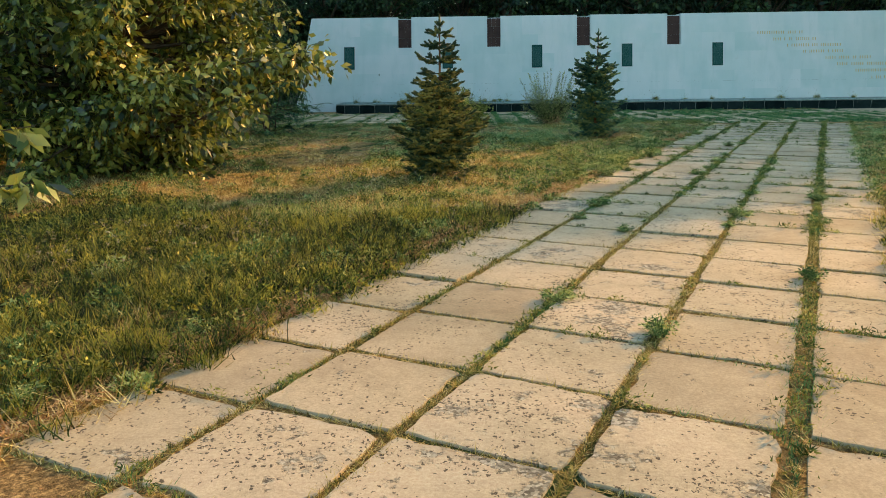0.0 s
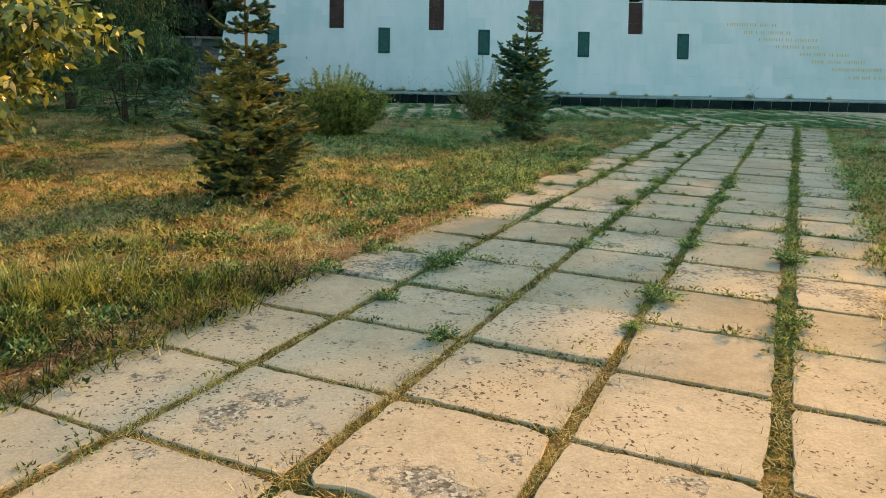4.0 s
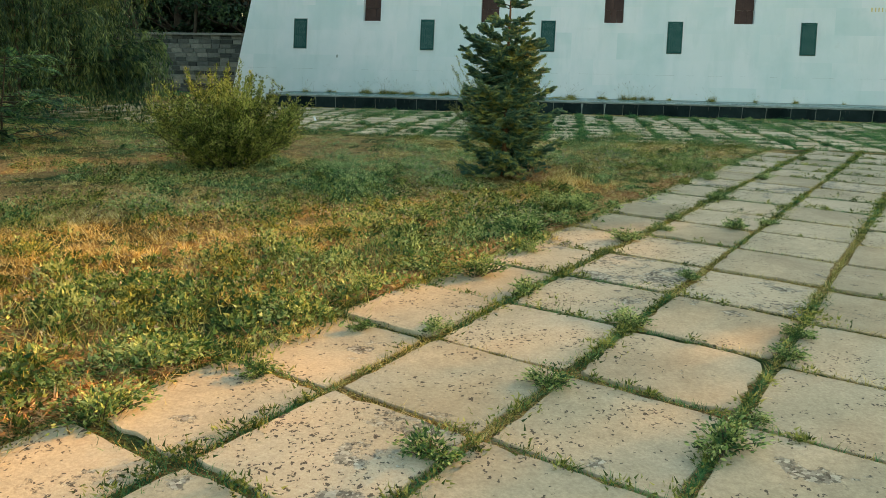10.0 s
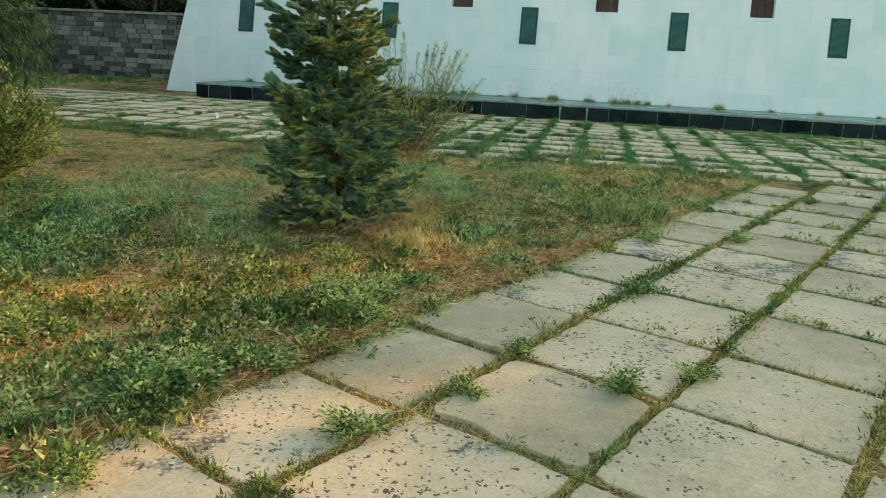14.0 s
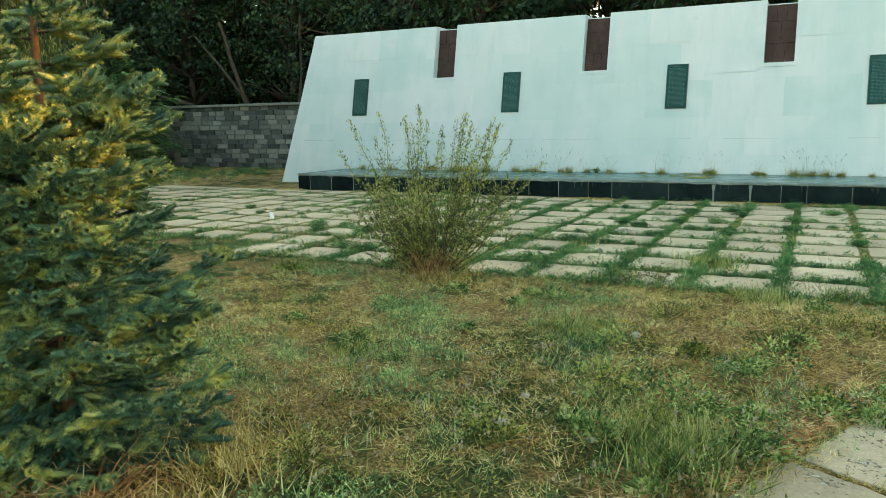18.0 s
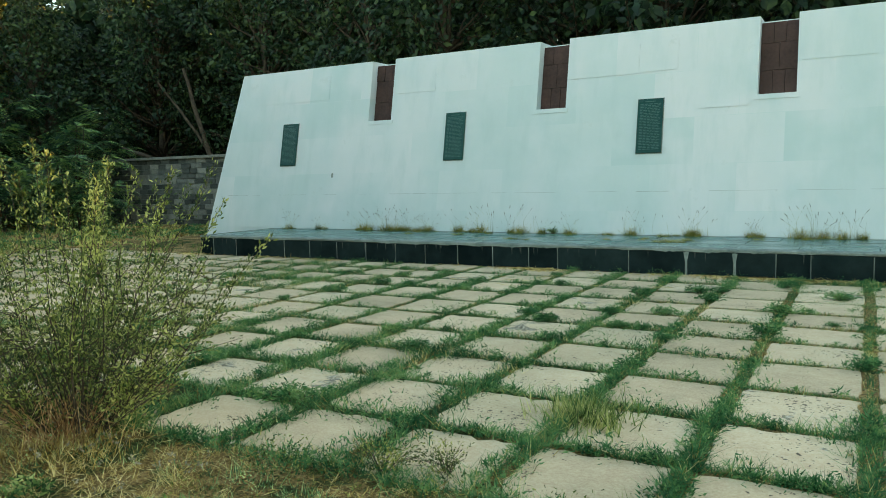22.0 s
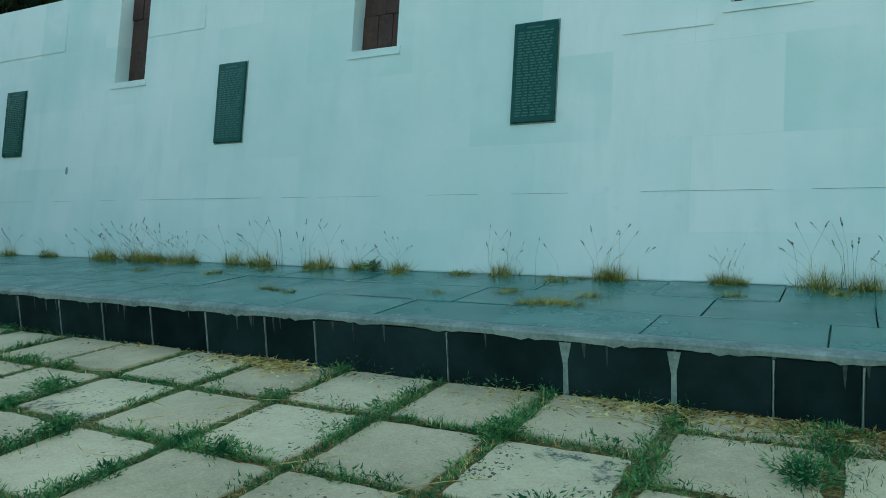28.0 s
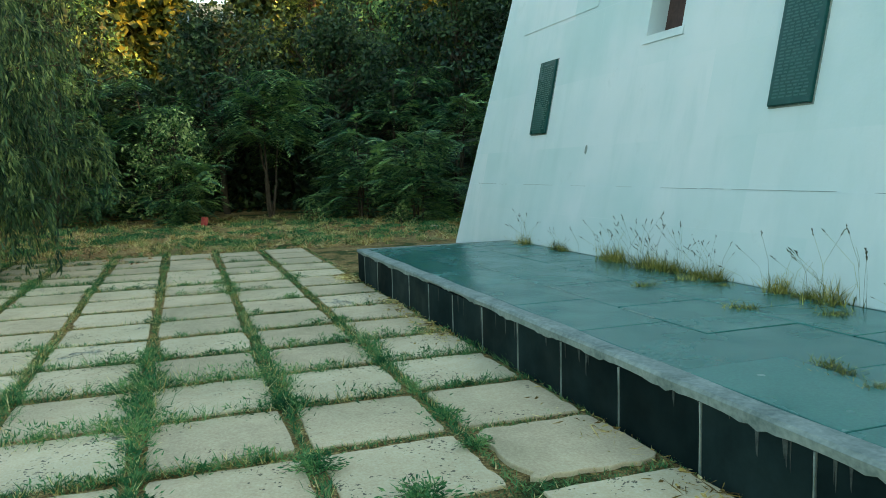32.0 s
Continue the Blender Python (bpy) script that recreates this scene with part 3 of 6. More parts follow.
for a, b in zip(joints[:-1], joints[1:]):
    bm = bmesh.new()
    box(bm, a + 0.009, b - 0.009, DY0, DY0 + 0.035, -0.1, DTOP - 0.05, 0.004)
    part("facing_panel", bm, BLACK, platform)
    bm = bmesh.new()
    wide = 0.03 if 9.8 < b < 10.6 else 0.0045
    g = [bm.verts.new((b + dx, DY0 - 0.004 + dy, z)) for z, dx, dy in ((-0.05, -wide * 0.6, 0), (-0.05, wide * 0.6, 0), (0.22, wide * 0.5, 0), (DTOP - 0.06, wide * 1.3, 0), (DTOP - 0.06, -wide * 1.3, 0), (0.2, -wide * 0.5, 0))]
    f = bm.faces.new(g)
    got = bmesh.ops.extrude_face_region(bm, geom=[f])
    bmesh.ops.translate(bm, verts=[v for v in got["geom"] if isinstance(v, bmesh.types.BMVert)], vec=(0, 0.03, 0))
    bmesh.ops.recalc_face_normals(bm, faces=bm.faces[:])
    part("mortar_joint", bm, MORTAR, platform)
for k in range(3):
    bm = bmesh.new()
    box(bm, DX0, DX0 + 0.035, DY0 + 0.04 + 0.74 * k, DY0 + 0.765 + 0.74 * k, -0.1, DTOP - 0.05, 0.004)
    part("facing_panel", bm, BLACK, platform)
# granite paving of its top
rows_y = (DY0 + 0.115, -1.72, -1.02, -0.262)
for k, (y0, y1) in enumerate(zip(rows_y[:-1], rows_y[1:])):
    x = DX0 + 0.115
    first_len = (0.62, 1.0, 0.45)[k]
    while x < DX1:
        w = first_len if x < DX0 + 0.2 else r.uniform(0.86, 1.06)
        bm = bmesh.new()
        j = r.uniform(-0.012, 0.012)
        box(bm, x + 0.004, min(x + w, DX1) - 0.004, y0 + 0.004 + (j if k else 0), y1 - 0.004, DTOP - 0.04, DTOP + r.uniform(-0.003, 0.004), 0.003)
        part("paving_slab", bm, DECK, platform)
        x += w
        first_len = 1

# pale mortar squeezed up between some of the paving slabs
for k in range(16):
    x, y, w = r.uniform(0.6, 16.0), r.choice((-1.72, -1.02)), r.uniform(0.3, 0.8)
    bm = bmesh.new()
    box(bm, x, x + w, y - 0.008, y + 0.008, DTOP - 0.03, DTOP + 0.006, 0.003)
    part("mortar_joint", bm, MORTAR, platform)

# ---- slab paths: worn concrete slabs with open joints ----
def slab_mesh(seed, size=0.7, worn=0.016, material=None):
    """A thick slab, its corners rounded unevenly and its edges chipped, 1 m by 1 m when size is 1."""
    r = random.Random(seed)
    bm = bmesh.new()
    ring = []
    n = 10
    for side in range(4):
        for k in range(n):
            u = -0.5 + k / n
            p = Vector((u, -0.5, 0))
            cut = worn * (1.3 * max(0, 1 - k * 1.0) + 0.9 * max(0, k - n + 1.5))
            p.y += abs(r.gauss(0, 0.42)) * worn + (r.uniform(0.4, 1.6) * worn if r.random() < 0.09 else 0) + cut * r.uniform(0.3, 1.0)
            if k == 0:
                p.x += worn * r.uniform(0.3, 1.3)
            ring.append(Matrix.Rotation(side * math.pi / 2, 3, "Z") @ p)
    dish = r.uniform(-0.004, 0.004)
    top = [bm.verts.new((p.x * size * 0.992, p.y * size * 0.992, 0.0)) for p in ring]
    rim = [bm.verts.new((p.x * size, p.y * size, -0.006)) for p in ring]
    low = [bm.verts.new((p.x * size * 1.005, p.y * size * 1.005, -0.11)) for p in ring]
    mid = bm.verts.new((0, 0, dish))
    m = len(ring)
    for i in range(m):
        j = (i + 1) % m
        bm.faces.new((top[i], top[j], mid))
        bm.faces.new((rim[i], rim[j], top[j], top[i]))
        bm.faces.new((low[i], low[j], rim[j], rim[i]))
    me = bpy.data.meshes.new("slab")
    bm.normal_update()
    bm.to_mesh(me)
    bm.free()
    me.materials.append(material)
    return me


SLABS = {m: [slab_mesh(k, 1.0, 0.016, m) for k in range(14)] for m in (SLAB, YARD)}
ROUND = {m: [slab_mesh(k + 50, 1.0, 0.045, m) for k in range(6)] for m in (SLAB, YARD)}


def lay(parent, x, y, turn, w, l, seed, ragged=False, lift=0.0):
    r = random.Random(seed)
    ob = new("slab", r.choice((ROUND if ragged else SLABS)[SLAB if parent.name == "path" else YARD]))
    ob.parent = parent
    ob.matrix_parent_inverse = parent.matrix_basis.inverted()
    ob.matrix_basis = pose(x + r.gauss(0, 0.006), y + r.gauss(0, 0.006), 0.006 + r.uniform(-0.004, 0.004) + (0.014 if r.random() < 0.06 else 0), r.gauss(0, 0.3), r.gauss(0, 0.3), turn + r.gauss(0, 0.5)) @ Matrix.Diagonal((w, l, 1, 1))
    return ob


path = new("path")
path.matrix_basis = pose(8, -28, 0)
tagged(path, "garden path of worn square concrete slabs with weedy joints", "path", kind="structure")
TURN = -math.degrees(math.atan2(PATH_DIR[0], PATH_DIR[1]))
COLS = [(16.45, 17.093, 0.04), (17.142, 17.892, 0.0), (17.938, 18.69, 0.0), (18.74, 19.472, 0.05), (19.562, 20.22, 0.08)]
PITCH = 0.803
PATH_SLABS = []
count = 0
for c, (a, b, phase) in enumerate(COLS):
    k = 0
    s = -10.96 - phase - 31 * PITCH
    while True:
        mid = PATH_ACROSS * (a + b) / 2 + PATH_DIR * (s + PITCH / 2)
        if mid[1] > PLAZA[2] - 0.35:
            break
        if c == 0 and mid[1] < -31.55:
            s += PITCH
            continue
        count += 1
        lay(path, mid[0], mid[1], TURN, b - a, PITCH - 0.038, 900 + count, ragged=(count % 9 == 4))
        PATH_SLABS.append((mid[0], mid[1], b - a, PITCH))
        s += PITCH

plaza = new("plaza_paving")
plaza.matrix_basis = pose(9, -6, 0)
tagged(plaza, "paved yard of square concrete slabs with grass grown joints", "paving", kind="structure")
PX, PY = 0.795, 0.815
far_v = []


def row_y(i, j):
    """Where joint j crosses column i: the columns beside the walk are laid closer than the rest."""
    return -7.36 + 0.755 * (j - 4) if i >= 2 and j >= 4 else -10.605 + PY * j


for i in range(-17, 22):
    for j in range(11 if i >= 2 else 10):
        x, y = 8.965 + PX * (i + 0.5), row_y(i, j + 0.5)
        if x > PLAZA[1]:
            continue
        gone = (j == 0 and (i * 7) % 5 in (1, 3) and x < 8.5) or (j == 0 and x < 5) or (j == 1 and x < 3.4 and (i % 2))
        if gone:
            continue
        ragged = j < 2 or (i * 3 + j * 5) % 11 == 0
        count += 1
        if -2.5 < x < 17.5:
            lay(plaza, x, y, 0, 0.70, 0.725 if i < 2 or j < 4 else 0.675, 5000 + i * 40 + j, ragged, lift=-0.004)
        else:
            far_v.append((x, y, i * 40 + j))
bm = bmesh.new()
for x, y, seed in far_v:
    r = random.Random(seed)
    box(bm, x - 0.345, x + 0.345, y - 0.335, y + 0.335, -0.08, 0.010 + r.uniform(-0.008, 0.01), 0.012)
tagged(part("distant_slab", bm, YARD, plaza), kind="stuff")

# ---- trees and shrubs ----
def thing(name, x, y, z=0.0, label="", category="", group=""):
    root = new(name)
    root.matrix_basis = pose(x, y, z)
    return tagged(root, label, category, group)


def add(name, vf, material, root, label="", smooth=False):
    v, f = vf
    me = big_mesh(name, np.asarray(v, float), f)
    ob = link(name, me, material, None, label, smooth)
    ob.parent = root
    ob.matrix_parent_inverse = root.matrix_basis.inverted()
    return ob


def bent(p0, p1, r0, r1, r, n=6, sway=0.12):
    """A wandering tapered limb from p0 to p1."""
    p0, p1 = Vector(p0), Vector(p1)
    length = (p1 - p0).length
    off = Vector((0, 0, 0))
    out = []
    for k in range(n + 1):
        u = k / n
        out.append((p0.lerp(p1, u) + off * math.sin(math.pi * min(u * 1.2, 1)), r0 + (r1 - r0) * u))
        off += Vector((r.gauss(0, 1), r.gauss(0, 1), r.gauss(0, 0.6))) * sway * length / n
    return out


def broadleaf(name, x, y, h, spread, seed, material, label, bole=0.25, clumps=60, per=120, leaf=(0.10, 0.05), low=0.15, stems=1, droop=0.3, squash=1.0, wide=0.5):
    """Tree or shrub: stems and limbs that end in leafy sprays inside an uneven crown."""
    r = random.Random(seed)
    g = np.random.default_rng(seed)
    root = thing(name, x, y, 0, label, "tree" if stems == 1 else "shrub")
    limbs, tips = [], []
    z0 = h * bole
    heads = []
    for s in range(stems):
        w = r.uniform(0, 6.28)
        q = 0.1 * spread if stems > 1 else 0.0
        top = Vector((x + r.gauss(0, 0.12) * spread, y + r.gauss(0, 0.12) * spread, h * r.uniform(0.75, 0.92)))
        start = Vector((x + q * math.cos(w), y + q * math.sin(w), -0.1))
        b = bent(start, top, 0.022 * h / (stems**0.5), 0.006 * h, r, 8, 0.10)
        limbs.append(b)
        heads.append(b)
    for k in range(clumps):
        b = r.choice(heads)
        u = low + (1 - low) * (k + 0.5) / clumps
        w = r.uniform(0, 6.28)
        zz = u * h
        prof = math.sin(math.pi * min(max((u - low * 0.4) / (1.02 - low * 0.4), 0.02), 1) ** 0.75) ** 0.7
        rad = spread * prof * r.uniform(0.45, 1.08) * (1 + 0.22 * math.sin(3 * w + seed))
        tip = Vector((x + rad * math.cos(w), y + rad * math.sin(w), zz * squash + r.gauss(0, 0.04) * h))
        j = min(range(len(b)), key=lambda i: abs(b[i][0].z - max(zz * 0.72, z0)))
        limbs.append(bent(b[j][0], tip, 0.35 * b[j][1] + 0.004, 0.004, r, 4, 0.16))
        tips.append((b[j][0].lerp(tip, 0.55), tip))
    ca = np.array([[*a] for a, _ in tips])
    cb = np.array([[*b] for _, b in tips])
    n = clumps * per
    i = g.integers(0, clumps, n)
    u = g.uniform(0, 1.12, n) ** 0.7
    size = wide * spread * 0.42
    jit = unit(g.normal(size=(n, 3))) * (g.uniform(0, 1, n) ** 0.45)[:, None] * size * np.array([[1, 1, 0.62]])
    at = ca[i] + (cb - ca)[i] * u[:, None] + jit
    at[:, 2] = np.maximum(at[:, 2], 0.04)
    along = jit / size + g.normal(size=(n, 3)) * 0.6 + np.array([[0, 0, -droop]])
    sc = g.uniform(0.6, 1.25, n)
    add("trunk", tubes(limbs, 4), BARK, root, smooth=True)
    add("crown", leaves(at, along, leaf[0] * sc, leaf[1] * sc), material, root)
    return root


def spruce(x, y, h, profile, seed, label, material):
    """Young spruce: ragged tiers of limbs round a bare-looking trunk, thick with plump needled fingers."""
    r, g = random.Random(seed), np.random.default_rng(seed)
    root = thing("spruce", x, y, 0, label, "tree", "young spruces on the lawn")
    add("trunk", tubes([bent((x, y, -0.05), (x + 0.02, y, h), 0.040, 0.006, r, 10, 0.012)], 8), REDBARK, root, smooth=True)
    limbs, fingers = [], []
    us, rs = [q[0] for q in profile], [q[1] for q in profile]
    levels, z = [], 0.13
    while z < h - 0.16:
        levels.append((z, True))
        step = r.uniform(0.20, 0.27) * (1 - 0.35 * z / h)
        levels.append((z + step * 0.5, False))
        z += step

    def finger(p, d, length):
        e = p + d * length
        e.z = max(e.z, 0.05)
        fingers.append((p, e))
        return e

    for z, whorl in levels:
        u = z / h
        n = (10 if u < 0.62 else 5) if whorl else (8 if u < 0.5 else 5 if u < 0.62 else 0)
        w0 = r.uniform(0, 6.28)
        for q in range(n):
            w = w0 + 6.283 * q / n + r.gauss(0, 0.22)
            L = float(np.interp(u, us, rs)) * (r.uniform(0.66, 1.28) if whorl else r.uniform(0.40, 0.65))
            d = Vector((math.cos(w), math.sin(w), 0))
            rise = 0.55 * u - 0.22 + r.gauss(0, 0.06)
            at = z + r.gauss(0, 0.018)
            pts = []
            for k in range(7):
                v = k / 6
                p = Vector((x, y, at)) + d * L * v + Vector((0, 0, L * (rise * v + 0.20 * v**3 - 0.25 * v * (1 - v) * (1 - u))))
                p.z = max(p.z, 0.06)
                pts.append((p, 0.008 * (1 - v) * (1 - 0.6 * u) + 0.002))
            limbs.append(pts)
            side = d.cross(Vector((0, 0, 1)))
            run = max(0.06, 0.14 * L)
            k = 0
            while run < L:
                v = min(run / L, 0.999) * 6
                i = int(v)
                p = pts[i][0].lerp(pts[i + 1][0], v - i)
                ax = (pts[i + 1][0] - pts[i][0]).normalized()
                finger(p, (ax + Vector((r.gauss(0, 0.12), r.gauss(0, 0.12), r.uniform(-0.02, 0.2)))).normalized(), r.uniform(0.085, 0.12))
                # a side branch that forks into fingers, shorter towards the tip of the limb
                t = (0.42 * (L - run) + 0.05) * r.uniform(0.7, 1.15)
                sg = 1 if k % 2 else -1
                dr = (ax * r.uniform(0.7, 1.1) + side * sg * r.uniform(0.7, 1.0) + Vector((0, 0, r.uniform(-0.30, 0.10)))).normalized()
                o = p
                while t > 0:
                    e = finger(o, dr, r.uniform(0.085, 0.12))
                    for turn in (-1, 1):
                        if r.random() < 0.62:
                            f = (dr * 0.8 + dr.cross(Vector((0, 0, 1))).normalized() * turn * r.uniform(0.55, 0.95) + Vector((0, 0, r.uniform(-0.35, 0.18)))).normalized()
                            finger(o.lerp(e, r.uniform(0.25, 0.8)), f, r.uniform(0.07, 0.105))
                    o = o.lerp(e, 0.72)
                    dr = (dr + ax * 0.25 + Vector((r.gauss(0, 0.12), r.gauss(0, 0.12), r.uniform(-0.10, 0.16)))).normalized()
                    t -= 0.074
                k += 1
                run += r.uniform(0.050, 0.072)
            finger(pts[6][0], (pts[6][0] - pts[5][0]).normalized(), r.uniform(0.06, 0.10))
    tip = Vector((x + 0.02, y, h))
    fingers.append((tip - Vector((0, 0, 0.20)), tip))
    for k in range(5):
        w = 1.256 * k + 0.4
        finger(tip - Vector((0, 0, 0.17)), Vector((0.6 * math.cos(w), 0.6 * math.sin(w), 0.55)).normalized(), 0.10)
    add("branch", tubes(limbs, 4), BARK, root)["kind"] = "stuff"
    a = np.array([[*p] for p, _ in fingers])
    b = np.array([[*q] for _, q in fingers])
    per = 118
    i = np.repeat(np.arange(len(a)), per)
    n = len(i)
    u = g.uniform(0.0, 1.0, n)[:, None]
    ax = unit(b - a)[i]
    out = unit(np.cross(ax, g.normal(size=(n, 3))))
    p = a[i] + (b - a)[i] * u + out * 0.011
    d = unit(out + ax * (0.30 + 1.3 * np.clip(u - 0.75, 0, 1) * 4) + np.array([[0, 0, 0.12]]))
    s = unit(np.cross(d, ax)) * 0.0029
    L = g.uniform(0.0145, 0.0195, n)[:, None] * (1 - 0.25 * np.clip(u - 0.8, 0, 1) * 5)
    v = np.stack([p - s, p + s, p + d * L], 1).reshape(-1, 3)
    add("needles", (v, np.arange(3 * n).reshape(n, 3)), material, root)
    add("twig", tubes([[(p, 0.010), (p.lerp(q, 0.5), 0.0165), (p.lerp(q, 0.96), 0.009)] for p, q in fingers], 4), material, root)["kind"] = "stuff"
    return root


spruce(4.99, -23.19, 2.42, ((0, 0.40), (0.12, 0.52), (0.33, 0.56), (0.45, 0.37), (0.6, 0.28), (0.75, 0.20), (0.9, 0.11), (1, 0.03)), 21, "young spruce on the dry lawn, golden sun put into its needle colour", SPRUCE)
spruce(8.62, -15.49, 2.62, ((0, 0.50), (0.12, 0.58), (0.33, 0.54), (0.48, 0.46), (0.6, 0.52), (0.66, 0.34), (0.74, 0.22), (0.86, 0.12), (1, 0.03)), 22, "dense young blue-green spruce on the lawn, sun patches in its needle colour", BLUE)


def stemmy(name, x, y, h, spread, seed, n, label, material, leaf, wand, base_frac=0.55, fan=0.55, many=1.0):
    """Shrub of many thin wands fanning from the ground, leafy along their length."""
    r, g = random.Random(seed), np.random.default_rng(seed)
    root = thing(name, x, y, 0, label, "shrub")
    stems, at, al = [], [], []
    for k in range(n):
        w = r.uniform(0, 6.28)
        q = r.random() ** 0.5
        H = h * (r.uniform(0.3, base_frac + 0.15) if k > wand else r.uniform(0.75, 1.0))
        s = Vector((x + 0.12 * spread * q * math.cos(w), y + 0.12 * spread * q * math.sin(w), -0.03))
        e = Vector((x + spread * q * (0.85 if k > wand else fan) * math.cos(w), y + spread * q * (0.85 if k > wand else fan) * math.sin(w), H * (1 - 0.35 * q**3)))
        b = bent(s, e, 0.0045, 0.0012, r, 6, 0.10)
        stems.append(b)
        for _ in range(int((40 if k > wand else 60) * many * H / 0.5)):
            v = r.uniform(0.16 if k > wand else 0.3, 1.0) * 6
            i = min(int(v), 5)
            p = b[i][0].lerp(b[i + 1][0], v - i)
            tw = Vector((r.gauss(0, 1), r.gauss(0, 1), r.gauss(0.3, 0.6))) * 0.045 * (1.3 - v / 6)
            at.append([*(p + tw)])
            al.append([*(b[i + 1][0] - b[i][0]).normalized() + Vector((r.gauss(0, 0.6), r.gauss(0, 0.6), r.gauss(0.1, 0.5)))])
        # side shoots
        if k > wand:
            for _ in range(9):
                v = r.uniform(0.22, 0.98) * 6
                i = min(int(v), 5)
                p = b[i][0].lerp(b[i + 1][0], v - i)
                t = p + Vector((r.gauss(0, 0.5), r.gauss(0, 0.5), r.uniform(0.1, 0.8))) * 0.30
                stems.append([(p, 0.003), (p.lerp(t, 0.5), 0.002), (t, 0.001)])
                for _ in range(int(18 * many)):
                    c = p.lerp(t, r.random())
                    at.append([*(c + Vector((r.gauss(0, 0.014), r.gauss(0, 0.014), r.gauss(0, 0.014))))])
                    al.append([*((t - p).normalized() + Vector((r.gauss(0, 0.7), r.gauss(0, 0.7), r.gauss(0, 0.7))))])
    m = len(at)
    sc = g.uniform(0.6, 1.3, m)
    add("stem", tubes(stems, 4), BARK, root)["kind"] = "stuff"
    add("foliage", leaves(np.array(at), np.array(al), leaf[0] * sc, leaf[1] * sc), material, root)
    return root


stemmy("wild_shrub", 8.05, -10.84, 1.95, 1.25, 31, 84, "wispy wild shrub with thin upright stems beside the paving", PLUME, (0.030, 0.011), 26, fan=0.95, many=1.25)
stemmy("lawn_shrub", 4.88, -15.83, 1.5, 1.35, 32, 210, "spreading bright green shrub on the lawn", FEATHER, (0.042, 0.014), 30, 0.66, many=1.6)

broadleaf("broadleaf_tree", -0.2, -22.0, 6.6, 3.3, 41, TREE, "large leafy tree with branches sweeping to the lawn", 0.1, 400, 150, (0.15, 0.075), 0.0, droop=0.6, wide=0.28)
broadleaf("broadleaf_tree", -4.6, -20.2, 6.8, 3.4, 42, TREE, "large leafy tree with branches sweeping to the lawn", 0.1, 260, 120, (0.17, 0.085), 0.0, droop=0.6, wide=0.30)


def sapling():
    """A thin young tree whose large leaves hang at eye level."""
    x, y = 2.55, -30.75
    root = thing("sapling", x, y, 0, "thin sapling with large drooping sunlit leaves at the lawn edge", "tree")
    r, g = random.Random(8), np.random.default_rng(8)
    limbs = [bent((x, y, -0.05), (x + 0.1, y - 0.1, 1.9), 0.018, 0.006, r, 6, 0.05)]
    at, al = [], []
    for k in range(12):
        w, z = r.uniform(0, 6.28), r.uniform(0.9, 1.7)
        L = r.uniform(0.25, 0.5)
        a = Vector((x + 0.05, y - 0.05, z))
        e = a + Vector((math.cos(w) * L, math.sin(w) * L, 0.1 * L))
        limbs.append(bent(a, e, 0.006, 0.002, r, 4, 0.08))
        for q in range(14):
            c = a.lerp(e, r.uniform(0.3, 1.05)) + Vector((r.gauss(0, 0.02), r.gauss(0, 0.02), r.gauss(0, 0.02)))
            at.append([*c]), al.append([math.cos(w) * 0.6 + r.gauss(0, 0.5), math.sin(w) * 0.6 + r.gauss(0, 0.5), -0.8])
    for a, e in ((Vector((x + 0.05, y - 0.05, 1.25)), Vector((3.40, -31.0, 1.36))), (Vector((x + 0.05, y - 0.05, 1.0)), Vector((3.40, -30.95, 1.10)))):
        limbs.append(bent(a, e, 0.006, 0.002, r, 5, 0.05))
        for q in range(22):
            c = a.lerp(e, r.uniform(0.5, 1.0)) + Vector((r.gauss(0, 0.02), r.gauss(0, 0.02), r.gauss(0, 0.02)))
            at.append([*c]), al.append([r.gauss(0.3, 0.5), r.gauss(0, 0.5), r.gauss(-0.7, 0.3)])
    sc = g.uniform(0.7, 1.15, len(at))
    add("trunk", tubes(limbs, 5), BARK, root, smooth=True)
    add("crown", leaves(np.array(at), np.array(al), 0.13 * sc, 0.055 * sc), TREE, root)


sapling()


